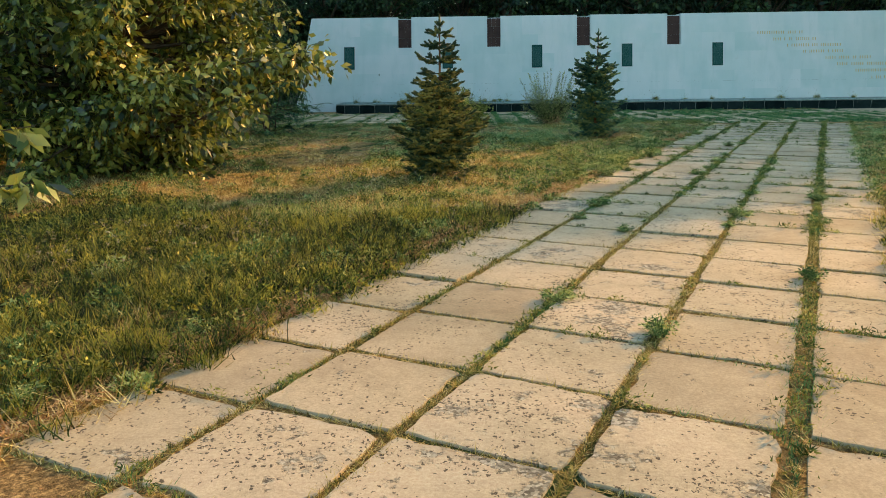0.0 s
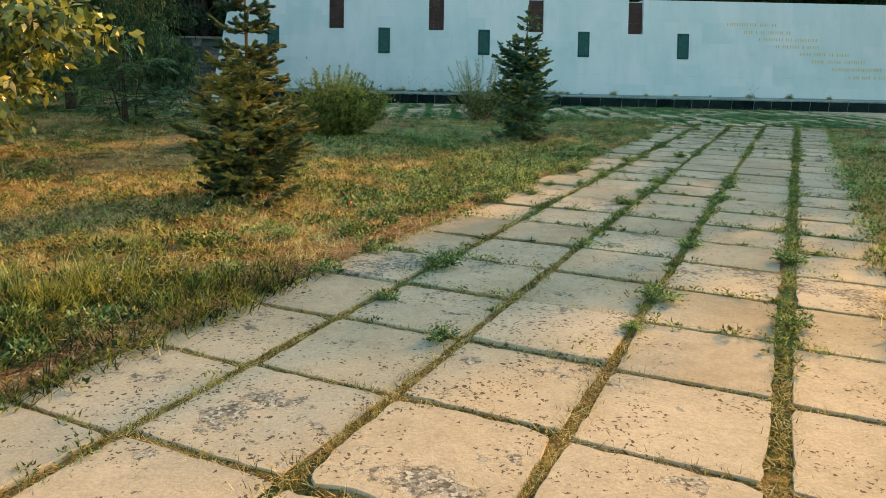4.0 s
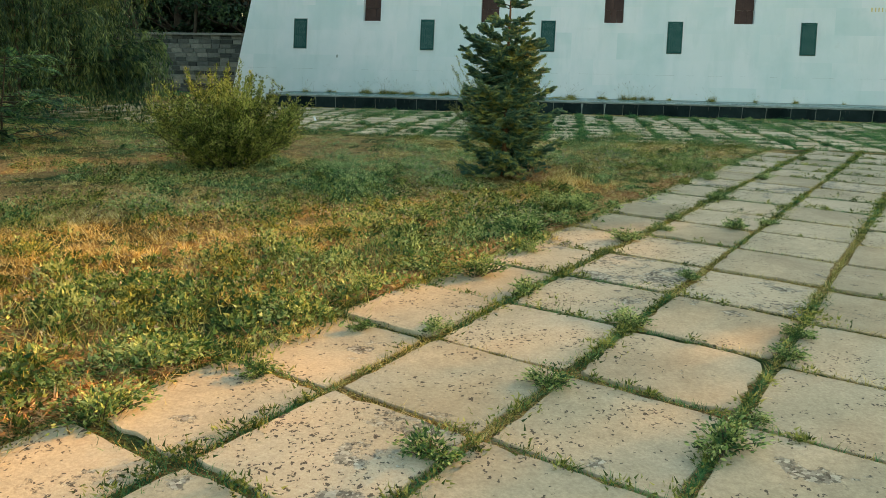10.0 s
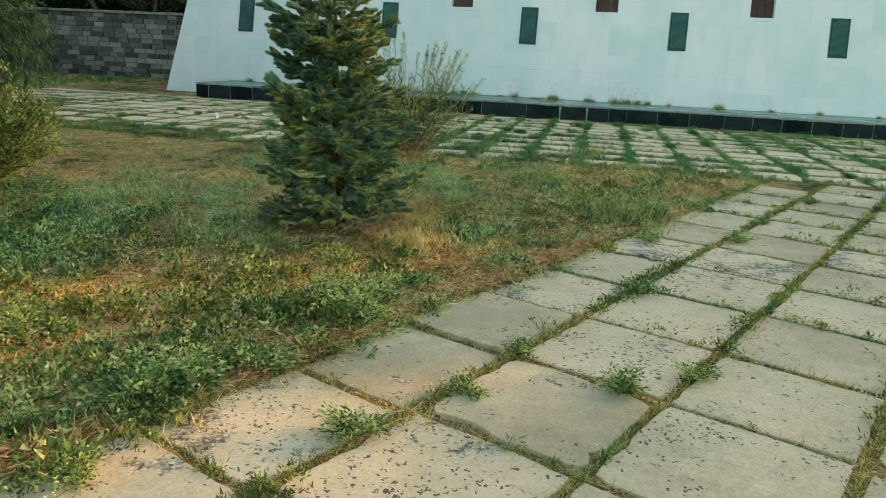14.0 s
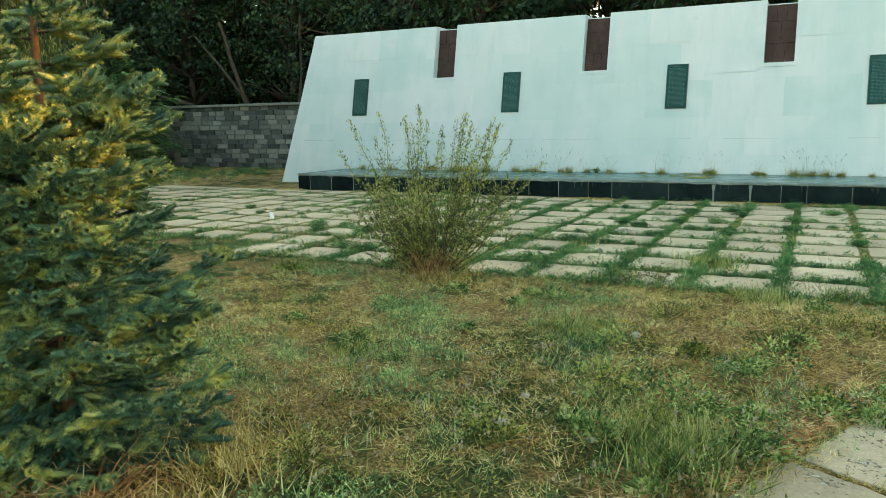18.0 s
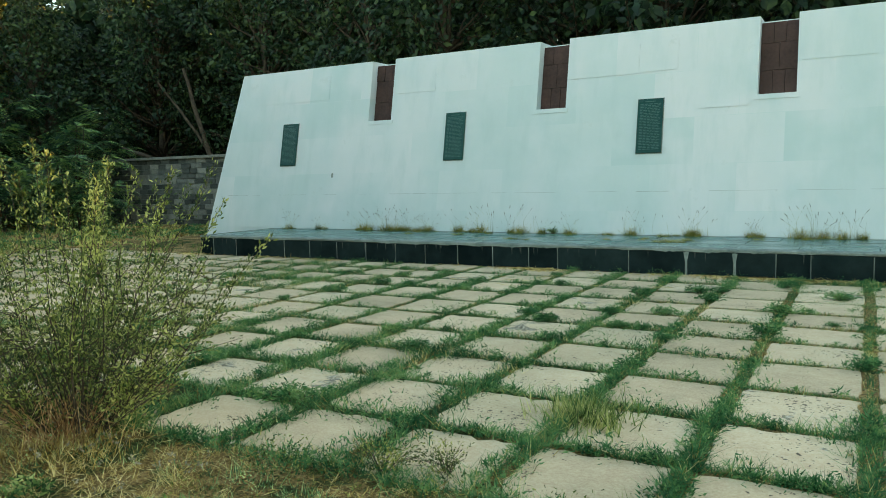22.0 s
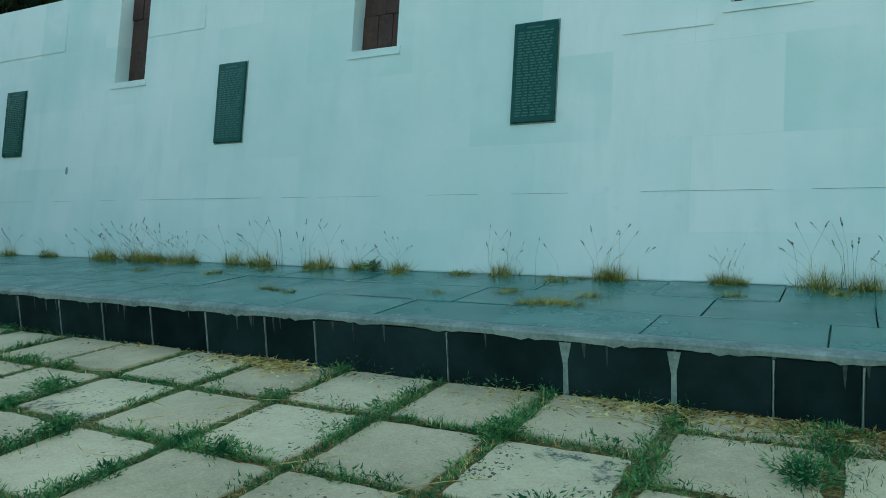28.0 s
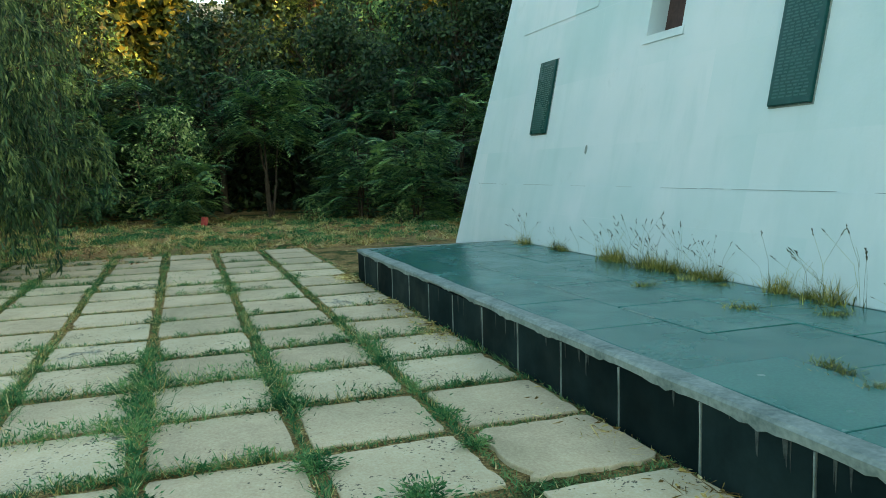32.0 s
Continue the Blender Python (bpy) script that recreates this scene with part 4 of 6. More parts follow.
def willow(x, y, h, spread, seed):
    r, g = random.Random(seed), np.random.default_rng(seed)
    root = thing("weeping_willow", x, y, 0, "weeping willow with curtains of narrow leaves reaching the ground", "tree")
    limbs = [bent((x, y, -0.1), (x + 0.2, y, h * 0.8), 0.16, 0.05, r, 8, 0.06)]
    strands = []
    for k in range(84):
        w = 6.283 * k / 84 + r.gauss(0, 0.1)
        L = spread * r.uniform(0.45, 0.92)
        z = h * r.uniform(0.35, 0.8)
        e = Vector((x + L * math.cos(w), y + L * math.sin(w), z + h * r.uniform(0.0, 0.22)))
        b = bent((x, y, z), e, 0.04, 0.008, r, 6, 0.10)
        limbs.append(b)
        for q in range(22):
            v = r.uniform(0.3, 1.0) ** 0.7 * 6
            i = min(int(v), 5)
            p = b[i][0].lerp(b[i + 1][0], v - i) + Vector((r.gauss(0, 0.14), r.gauss(0, 0.14), 0))
            w2 = w + r.gauss(0, 0.5)
            d = Vector((math.cos(w2), math.sin(w2), 0)) * r.uniform(0.1, 0.75)
            fall = min(p.z - r.uniform(0.02, 0.9), r.uniform(1.2, 4.2))
            strands.append((p, p + d * 0.9 + Vector((0, 0, 0.22)), p + d + Vector((r.gauss(0, 0.08), r.gauss(0, 0.08), -max(fall, 0.3)))))
    # low arching boughs whose tips sweep the paving
    for k in range(16):
        w = r.uniform(-1.2, 2.2)
        z = r.uniform(0.7, 2.2)
        b = bent((x + 0.9 * math.cos(w), y + 0.9 * math.sin(w), z), (x + spread * 0.95 * math.cos(w), y + spread * 0.95 * math.sin(w), z + r.uniform(-0.1, 0.35)), 0.015, 0.004, r, 6, 0.05)
        limbs.append(b)
        for q in range(20):
            v = r.uniform(0.3, 1.0) * 6
            i = min(int(v), 5)
            p = b[i][0].lerp(b[i + 1][0], v - i)
            d = Vector((math.cos(w), math.sin(w), 0)) * r.uniform(0.1, 0.5) + Vector((r.gauss(0, 0.12), r.gauss(0, 0.12), 0))
            strands.append((p, p + d * 0.9 + Vector((0, 0, 0.1)), p + d + Vector((0, 0, -max(min(p.z - 0.05, r.uniform(0.4, 1.4)), 0.2)))))
    a, b, c = (np.array([[*s[k]] for s in strands]) for k in range(3))
    per = 54
    i = np.repeat(np.arange(len(a)), per)
    n = len(i)
    u = g.uniform(0, 1, n)[:, None]
    p = a[i] * (1 - u) ** 2 + 2 * b[i] * u * (1 - u) + c[i] * u**2 + g.normal(size=(n, 3)) * 0.02
    p[:, 2] = np.maximum(p[:, 2], 0.05)
    tan = 2 * (1 - u) * (b - a)[i] + 2 * u * (c - b)[i]
    al = unit(tan) + g.normal(size=(n, 3)) * 0.42 + np.array([[0, 0, -0.4]])
    sc = g.uniform(0.6, 1.2, n)
    add("trunk", tubes(limbs, 6), BARK, root, smooth=True)
    twig = []
    for s in strands[::3]:
        twig.append([(s[0], 0.002), ((s[0] * 0.25 + s[1] * 0.5 + s[2] * 0.25), 0.0015), (s[2], 0.0008)])
    add("hanging_twig", tubes(twig, 3), BARK, root)["kind"] = "stuff"
    add("hanging_foliage", leaves(p, al, 0.14 * sc, 0.027 * sc), WILLOW, root)


willow(-3.6, -9.2, 6.6, 3.5, 51)

# ---- thicket and trees round the place ----
def frond_shrub(name, x, y, h, spread, seed, stems, label, material=None, many=420, length=0.34, low=0.02):
    """Shrub or small tree of arching stems whose twigs carry flat feathered fronds in tiers."""
    r, g = random.Random(seed), np.random.default_rng(seed)
    root = thing(name, x, y, 0, label, "shrub")
    limbs, twig = [], []
    mains = []
    for k in range(stems):
        w = r.uniform(0, 6.28)
        top = Vector((x + 0.45 * spread * math.cos(w) * r.random(), y + 0.45 * spread * math.sin(w) * r.random(), h * r.uniform(0.7, 0.95)))
        b = bent((x + 0.12 * math.cos(w), y + 0.12 * math.sin(w), -0.05), top, 0.016 * h / stems**0.5 + 0.01, 0.008, r, 8, 0.09)
        limbs.append(b), mains.append(b)
    tiers = int(26 + 9 * h)
    for k in range(tiers):
        b = r.choice(mains)
        u = low + (1 - low) * ((k + r.random()) / tiers) ** 1.15
        j = min(int(u * 8), 7)
        p = b[j][0].lerp(b[j + 1][0], u * 8 - j)
        w = r.uniform(0, 6.28)
        L = spread * math.sin(math.pi * min(0.25 + 0.70 * u, 1)) ** 0.6 * r.uniform(0.5, 1.05)
        e = p + Vector((L * math.cos(w), L * math.sin(w), L * r.uniform(-0.12, 0.35)))
        q = bent(p, e, 0.010, 0.003, r, 4, 0.10)
        limbs.append(q)
        twig.append(q)
    i = g.integers(0, len(twig), many)
    v = g.uniform(0.3, 1.0, many) * 4
    k = np.minimum(v.astype(int), 3)
    a = np.array([[*twig[q][c][0]] for q, c in zip(i, k)])
    b = np.array([[*twig[q][c + 1][0]] for q, c in zip(i, k)])
    at = a + (b - a) * (v - k)[:, None]
    ax = unit(b - a)
    out = unit(ax * 0.7 + g.normal(size=(many, 3)) * np.array([[0.75, 0.75, 0.22]]))
    side = unit(np.cross(out, np.array([[0, 0, 1.0]]) + g.normal(size=(many, 3)) * 0.25))
    L = length * g.uniform(0.7, 1.25, many)
    quads = []
    pairs = 8
    for m in range(pairs):
        u = (m + 0.8) / pairs
        c = at + out * (L * u)[:, None] + np.array([[0, 0, -1.0]]) * (L * 0.45 * u * u)[:, None]
        for sg in (-1, 1):
            d = unit(side * sg + out * 0.45 + np.array([[0, 0, -0.25]]))
            wd = L * 0.115
            ll = L * 0.30 * (1.05 - 0.45 * abs(u - 0.4))
            quads.append(np.stack([c, c + d * (ll * 0.5)[:, None] + out * (wd * 0.5)[:, None], c + d * ll[:, None], c + d * (ll * 0.5)[:, None] - out * (wd * 0.5)[:, None]], 1))
    v = np.concatenate(quads, 0).reshape(-1, 3)
    v[:, 2] = np.maximum(v[:, 2], 0.03)
    add("stem", tubes(limbs, 5), BARK, root)
    add("foliage", (v, np.arange(len(v)).reshape(-1, 4)), material or DEEP, root)
    return root


frond_shrub("dark_shrub", 0.2, -14.5, 1.9, 1.5, 58, 7, "broad dark green shrub beside the willow", DEEP, 760, 0.26)
FRONDS = "dark green shrub with feathered leaves in the shaded thicket"
for k, (x, y, h, s, st, many) in enumerate(((-13.4, -4.7, 2.5, 1.3, 5, 420), (-10.2, 1.6, 2.7, 1.15, 5, 460), (-12.6, 0.6, 3.4, 1.7, 4, 520), (-15.4, -1.8, 5.2, 2.4, 3, 620), (-14.8, -8.2, 4.8, 2.3, 3, 520), (-13.4, 3.8, 4.6, 2.0, 3, 560), (-17.5, 2.8, 5.6, 2.6, 3, 520), (-12.8, -12.4, 4.8, 2.5, 3, 420), (-17.2, -5.0, 4.9, 2.5, 3, 560), (-15.4, 6.9, 5.6, 2.4, 3, 520), (-15.6, 1.2, 2.6, 1.9, 5, 420), (-16.6, -7.2, 2.8, 2.0, 5, 420), (-14.4, 5.0, 2.6, 1.4, 5, 300))):
    frond_shrub("thicket_shrub", x, y, h, s, 60 + k, st, FRONDS, DEEP, int(many * 1.5), 0.36 + 0.04 * h, 0.55 if h > 4.5 and -6 < y < 0 else 0.02)
broadleaf("leafy_sapling", -13.84, -4.76, 3.2, 1.45, 75, WEED, "leafy sapling with pale green upper leaves before the thicket", 0.1, 70, 40, (0.16, 0.065), 0.1, stems=4, droop=0.2, wide=0.4)
broadleaf("leafy_sapling", -9.7, 0.9, 0.55, 0.40, 76, WEED, "low pale green seedling at the thicket's foot", 0.1, 14, 16, (0.09, 0.04), 0.1, stems=3, droop=0.1, wide=0.5)
broadleaf("leafy_sapling", -11.2, -1.2, 0.5, 0.45, 77, WEED, "low pale green seedling at the thicket's foot", 0.1, 14, 16, (0.09, 0.04), 0.1, stems=3, droop=0.1, wide=0.5)
# the rightmost trees are unseen, added to keep sun off lawn and path
BACK = [(-9.6, 9.8, 9.6, 3.0), (-5.2, 8.6, 9.0, 3.0), (-1.8, 7.6, 9.4, 3.1), (1.6, 5.8, 9.0, 3.0), (5.0, 6.8, 9.6, 3.1), (8.2, 5.6, 9.2, 3.0), (11.4, 6.8, 9.8, 3.1), (14.6, 5.7, 9.4, 3.1), (17.8, 6.8, 9.8, 3.2), (21.0, 5.9, 9.8, 3.2), (24.2, 6.6, 10.2, 3.4), (28.6, 5.6, 12.3, 3.8), (33.2, 5.2, 10.9, 3.6), (35.5, 4.6, 11.2, 3.4), (37.6, 3.6, 11.2, 3.6), (42.0, 1.5, 11.4, 3.7),
        (-14.6, 9.0, 10.4, 3.6), (-18.5, 11.5, 12.5, 4.2), (-12.0, 12.2, 12.5, 4.2), (-19.6, 6.4, 9.6, 3.4), (-23.5, 3.6, 10.6, 3.0), (-22.5, -3.0, 6.0, 2.8), (-24.0, -8.6, 9.4, 3.2), (-21.5, -12.5, 8.6, 3.5), (-27.0, 1.6, 11.6, 2.6), (-28.0, -12.0, 11.5, 3.6), (-19.5, -16.0, 8.4, 3.6), (-12.5, -19.5, 8.0, 3.4)]
# extra height, above the view, casts shade on thicket and paving
BACK = [(x, y, h + (1.3 if 0 < x < 26 else 4.0 if -11 < x < 0 else 0.6 if x < 0 else 0.0), s) for x, y, h, s in BACK]
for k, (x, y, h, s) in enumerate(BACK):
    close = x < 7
    # leaf colours carry the light: darkened behind the wall, yellow TREE for sunlit crowns
    broadleaf("background_tree", x, y, h, s, 90 + k, SHADED if y > 5 else DEEP if k not in (24, 26) else TREE, "tall leafy tree behind the memorial wall, shade in its leaf colour" if y > 5 else "tall leafy tree beyond the lawn", 0.12, 120, 96 if close else 56, (0.22, 0.12) if close else (0.31, 0.17), 0.06, droop=0.4, wide=0.44)
# unseen tree, added so that its thin crown dapples the path
broadleaf("side_tree", 27.5, -6.2, 9.5, 3.1, 140, TREE, "tall leafy tree beyond the lawn", 0.25, 70, 110, (0.20, 0.10), 0.28, droop=0.3, wide=0.6)
# crowns added to block skylight, their leaves darkened as shade as well
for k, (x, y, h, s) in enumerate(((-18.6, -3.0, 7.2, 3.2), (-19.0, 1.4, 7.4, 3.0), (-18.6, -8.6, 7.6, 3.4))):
    broadleaf("canopy_tree", x, y, h, s, 145 + k, SHADED, "leafy tree added to shade the thicket, shade in its leaf colour too", 0.4, 90, 110, (0.20, 0.10), 0.42, droop=0.4, wide=0.5)
# bare leaning trunks and a fallen bough behind the garden wall
def bare_tree():
    root = thing("leaning_tree", -8.9, 7.2, 0, "bare leaning trunks of a tree behind the garden wall", "tree")
    r = random.Random(17)
    for a, e, q in (((-8.8, 7.2, -0.1), (-11.4, 7.4, 6.0), 0.13), ((-9.6, 7.3, 2.2), (-12.9, 7.4, 5.6), 0.08), ((-7.7, 7.4, -0.1), (-7.3, 7.6, 6.0), 0.11)):
        add("trunk", tubes([bent(a, e, q, q * 0.5, r, 8, 0.05)], 8), BARK, root, smooth=True)
    add("fallen_bough", tubes([bent((-13.6, 6.15, 2.9), (-11.6, 5.85, 2.52), 0.10, 0.06, r, 6, 0.04)], 7), BARK, root, smooth=True)


bare_tree()
# woods that close the view
g = np.random.default_rng(7)
n = 140000
u = g.uniform(0, 1, n)
ring = np.where(u[:, None] < 0.38, np.column_stack([-34 + 90 * (u / 0.38), 13.5 + 0 * u]), np.column_stack([-30 + 0 * u, 13.5 - 42 * ((u - 0.38) / 0.62)]))
top = np.where(u < 0.38, 11.4, 12.6) + 1.4 * waves(ring, 0.35, 5)
top = np.where((ring[:, 0] < -29.9) & (ring[:, 1] > -4.3) & (ring[:, 1] < -1.2), 7.4, top)
at = np.column_stack([ring + g.normal(size=(n, 2)) * np.where(u < 0.38, 1.3, 0.5)[:, None], g.uniform(0, 1, n) ** 0.9 * top])
sc = g.uniform(0.7, 1.3, n)
# leaf colour carries the light: shade behind the wall, sun on the slope
for sel, material, label in ((u < 0.38, SHADED, "dense woods closing the view behind the trees, shade in their leaf colour"), (u >= 0.38, WOODS, "sunlit woods on the slope beyond the thicket")):
    woods = link("far_woods", big_mesh("far_woods", *leaves(at[sel], g.normal(size=(sel.sum(), 3)) + [[0, 0, -0.4]], (0.72 if material is SHADED else 0.52) * sc[sel], (0.48 if material is SHADED else 0.38) * sc[sel])), material)
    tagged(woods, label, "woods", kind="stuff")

# dark-coloured leaves added as the shade inside the thicket
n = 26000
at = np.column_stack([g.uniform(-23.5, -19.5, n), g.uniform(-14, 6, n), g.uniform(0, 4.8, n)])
depth = link("thicket_depth", big_mesh("thicket_depth", *leaves(at, g.normal(size=(n, 3)), g.uniform(0.25, 0.45, n), g.uniform(0.14, 0.22, n))), SHADED)
tagged(depth, "leaves added deep inside the thicket, shade in their dark colour", "thicket", kind="stuff")

# ---- the block garden wall behind ----
block_wall = new("wall_garden")
block_wall.matrix_basis = pose(-10, 5.6, 0)
tagged(block_wall, "old grey split-block garden wall in courses", "wall", kind="structure")
bm = bmesh.new()
box(bm, -19.0, 0.5, 5.66, 5.92, -0.2, 2.42)
part("core", bm, MORTAR, block_wall)
bm = bmesh.new()
for k in range(28):
    box(bm, -19.0 + 0.7 * k, -18.31 + 0.7 * k, 5.50, 5.98, 2.40, 2.50, 0.01)
part("coping", bm, BLOCK, block_wall)
blocks = []
for k in range(8):
    bm = bmesh.new()
    box(bm, -0.5, 0.5, -0.03, 0.03, -0.5, 0.5, 0.02)
    for v in bm.verts:
        v.co.y += 0.012 * math.sin(v.co.x * 9 + k) * math.cos(v.co.z * 7 + k * 2)
    me = bpy.data.meshes.new("block")
    bm.to_mesh(me)
    bm.free()
    me.materials.append(BLOCK)
    blocks.append(me)
r = random.Random(77)
for row in range(13):
    x = -14.0 - (0.24 if row % 2 else 0)
    while x < -1.6:
        w = r.choice((0.38, 0.44, 0.50, 0.56))
        ob = new("block", blocks[r.randrange(8)])
        ob.parent = block_wall
        ob.matrix_parent_inverse = block_wall.matrix_basis.inverted()
        ob.matrix_basis = pose(x + w / 2, 5.645 + r.uniform(-0.012, 0.012), 0.095 + row * 0.186, 0, 0, 0) @ Matrix.Diagonal((w - 0.018, 1, 0.170, 1))
        x += w

# ---- a house far off on the slope, half hidden ----
house = thing("house", -36, -4.5, 0, "far brick house with a grey tiled roof behind the trees", "house")
TILE = plain("grey_roof_tile", (0.10, 0.14, 0.15), (0.20, 0.25, 0.25), 0.6, 4, bumps=0.5)
BRICK = plain("sunlit_brick", (0.34, 0.20, 0.12), (0.50, 0.32, 0.20), 0.9, 5, bumps=0.4)
bm = bmesh.new()
box(bm, -41, -34, -4.4, -1.0, 0, 9.4)
part("house_wall", bm, BRICK, house)
for x0, x1 in ((-33.4, -37.5), (-41.6, -37.5)):
    bm = bmesh.new()
    c = [(x, y, z + dz) for dz in (0, 0.16) for x, z in ((x0, 9.35), (x1, 11.3)) for y in (-5.6, -0.6)]
    v = [bm.verts.new(q) for q in c]
    for f in ((0, 1, 3, 2), (4, 6, 7, 5), (0, 4, 5, 1), (2, 3, 7, 6), (0, 2, 6, 4), (1, 5, 7, 3)):
        bm.faces.new([v[i] for i in f])
    bmesh.ops.recalc_face_normals(bm, faces=bm.faces[:])
    part("roof", bm, TILE, house)
for k in range(2):
    win = bmesh.new()
    box(win, -34.0, -33.94, -4.0 + 1.5 * k, -3.1 + 1.5 * k, 6.2, 7.8, 0.02)
    part("window", win, PLAQUE, house)

# ---- lawn: dry and green grass, low weeds ----
def lawn_points(scale, seed):
    """Points on the lawns: thick beside the path, thinner away from it. scale: how many to the square metre beside the path."""
    got = []
    g = np.random.default_rng(seed)
    for x0, x1, y0, y1, many in ((-16, 18, -36, 4.5, 0.10), (-13.5, -3.0, -9, 5.5, 0.75), (-4, 16, -36, -10, 0.22), (0, 17.5, -35, -10.3, 0.62), (3.5, 14, -20, -10.3, 0.6)):
        n = int((x1 - x0) * (y1 - y0) * many * scale)
        p = np.column_stack([g.uniform(x0, x1, n), g.uniform(y0, y1, n)])
        if many > 0.5:
            p = p[across(p) > 11.3 + 0.8 * waves(p, 1.1, 91)]
        rim = np.minimum.reduce([p[:, 0] - x0, x1 - p[:, 0], p[:, 1] - y0, y1 - p[:, 1]]) + 0.9 * waves(p, 0.9, 92)
        p = p[(g.uniform(0, 1, len(p)) < np.clip(rim / 1.6, 0, 1)) | (p[:, 1] > y1 - 1.6)]
        got.append(p)
    p = np.concatenate(got)
    ok = ~on_path(p, -0.08) & ~((p[:, 0] > PLAZA[0] + 0.2) & (p[:, 1] > PLAZA[2] + 0.1))
    ok &= ~((p[:, 1] > -2.5) & (p[:, 0] > -2.3))
    return p[ok], g


def green_field(p):
    return waves(p, 0.55, 21) * 0.5 + waves(p, 2.4, 22) * 0.45 + waves(p, 6.5, 23) * 0.5


def put_down(p, lift=-0.01):
    return np.column_stack([p, ground_height(p) + lift])


def tufted(p, g, per, spread):
    """Blade roots gathered into small tufts, and the tuft that each belongs to."""
    i = np.repeat(np.arange(len(p)), per)
    return p[i] + g.normal(size=(len(i), 2)) * spread, i


p, g = lawn_points(80, 1)
f = green_field(p) + 0.75 * np.clip((-24.8 - p[:, 1]) * 0.6, 0, 1) * (across(p) < 16.6) - np.where((p[:, 1] > -25) & (p[:, 1] < -17.5), 0.50, 0) - np.where(p[:, 0] < -4.5, 0.15, 0) - np.where((p[:, 0] > 10.6) & (p[:, 1] > -15), 0.35, 0)
green = f + g.normal(0, 0.14, len(p)) > -0.02
tall = np.where(p[:, 1] < -26, 1.7, 1.0) * g.uniform(0.55, 1.5, len(p))
q, i = tufted(p[~green], g, 22, 0.046)
fine_lawn = lambda p: (p[:, 1] > -19) & (p[:, 0] > 2)
h = g.uniform(0.035, 0.085, len(q)) * tall[~green][i] * np.where(fine_lawn(q), 0.62, 1)
lawn_dry = link("dry_lawn", big_mesh("dry_lawn", *blades(put_down(q), h * np.where(q[:, 0] < -3.5, 1.6, 1), g.uniform(0.0055, 0.010, len(q)) * np.where(q[:, 0] < -3.5, 2.2, np.where(fine_lawn(q), 0.62, 1)), g.uniform(0.3, 1.8, len(q)) * np.where(fine_lawn(q), 1.6, 1))), STRAW)
tagged(lawn_dry, "short dry straw-coloured lawn grass in tufts", "grass", kind="stuff")
near_start = p[:, 1] + 1.3 * waves(p, 0.9, 93) < -25.3
for sel, material, name, label in ((green & near_start, LUSH, "lush_lawn", "taller lush green lawn grass beside the path"), (green & ~near_start & ~fine_lawn(p), GREEN, "green_lawn", "patchy green lawn grass in tufts"), (green & ~near_start & fine_lawn(p), FINE, "fine_green_lawn", "short fine green lawn grass in patches")):
    q, i = tufted(p[sel], g, 26 if material is LUSH else 17, 0.045)
    h = g.uniform(0.045, 0.105, len(q)) * tall[sel][i] * np.where(fine_lawn(q), 0.75, 1)
    lawn_green = link(name, big_mesh(name, *blades(put_down(q), h * np.where(q[:, 0] < -3.5, 1.5, 1), g.uniform(0.006, 0.0105, len(q)) * np.where(q[:, 0] < -3.5, 2.2, np.where(fine_lawn(q), 0.62, 1)), g.uniform(0.25, 1.5, len(q)))), material)
    tagged(lawn_green, label, "grass", kind="stuff")

# low leafy weeds in clumps, thick where the lawn is green
def clumps(centres, radius, height, per, size, g, core=0.6, slim=0.5):
    """Leaves piled in low mounds round the centres."""
    i = np.repeat(np.arange(len(centres)), per)
    n = len(i)
    w, q = g.uniform(0, 2 * np.pi, n), g.uniform(0, 1, n) ** core
    off = np.column_stack([np.cos(w), np.sin(w)]) * (q * radius[i])[:, None]
    p = centres[i] + off
    z = g.uniform(0.05, 1.0, n) * height[i] * (1 - 0.75 * q**2)
    at = put_down(p, 0.004)
    at[:, 2] += z
    al = np.column_stack([off / radius[i][:, None] * 0.9, np.full(n, 0.45)]) + g.normal(size=(n, 3)) * 0.55
    sc = g.uniform(0.6, 1.4, n)
    along = unit(al)
    side = unit(np.cross(along, g.normal(size=(n, 3)))) * (size * slim * 0.55 * sc)[:, None]
    mid = at + along * (size * 0.25 * sc)[:, None]
    v = np.stack([mid - side, mid + side, at + along * (size * 1.15 * sc)[:, None]], 1).reshape(-1, 3)
    return v, np.arange(3 * n).reshape(n, 3)


p, g = lawn_points(38, 2)
f = green_field(p) + np.where(p[:, 1] < -26.5, 0.4, 0.0) - np.where((p[:, 1] > -25.3) & (across(p) < 15.2), 0.30, 0.0)
keep = g.uniform(0, 1, len(p)) < np.clip(0.30 + 1.1 * f, 0.04, 1) * np.where((p[:, 0] > 10.2) & (p[:, 1] > -15.2), 0.4, 1)
p = p[keep]
rad = g.gamma(2.5, 0.036, len(p)) + 0.03
for sel, material, label, size in ((p[:, 1] < -25.3, LUSH, "lush dark green weeds growing in mounds", 0.037), ((p[:, 1] >= -25.3) & (p[:, 1] < -16.5), WEED, "low leafy green weeds growing in mounds", 0.037), (p[:, 1] >= -16.5, FINE, "fine low green weeds growing in the dry turf", 0.018)):
    q, rd = p[sel], rad[sel]
    weeds = link("leafy_weeds", big_mesh("leafy_weeds", *clumps(q, rd, np.clip(rd * g.uniform(0.5, 1.2, len(q)), 0, 0.15), 40 if size > 0.03 else 72, size, g, 0.6, 0.45)), material)
    tagged(weeds, label, "weeds", kind="stuff")
p, g = lawn_points(26, 5)
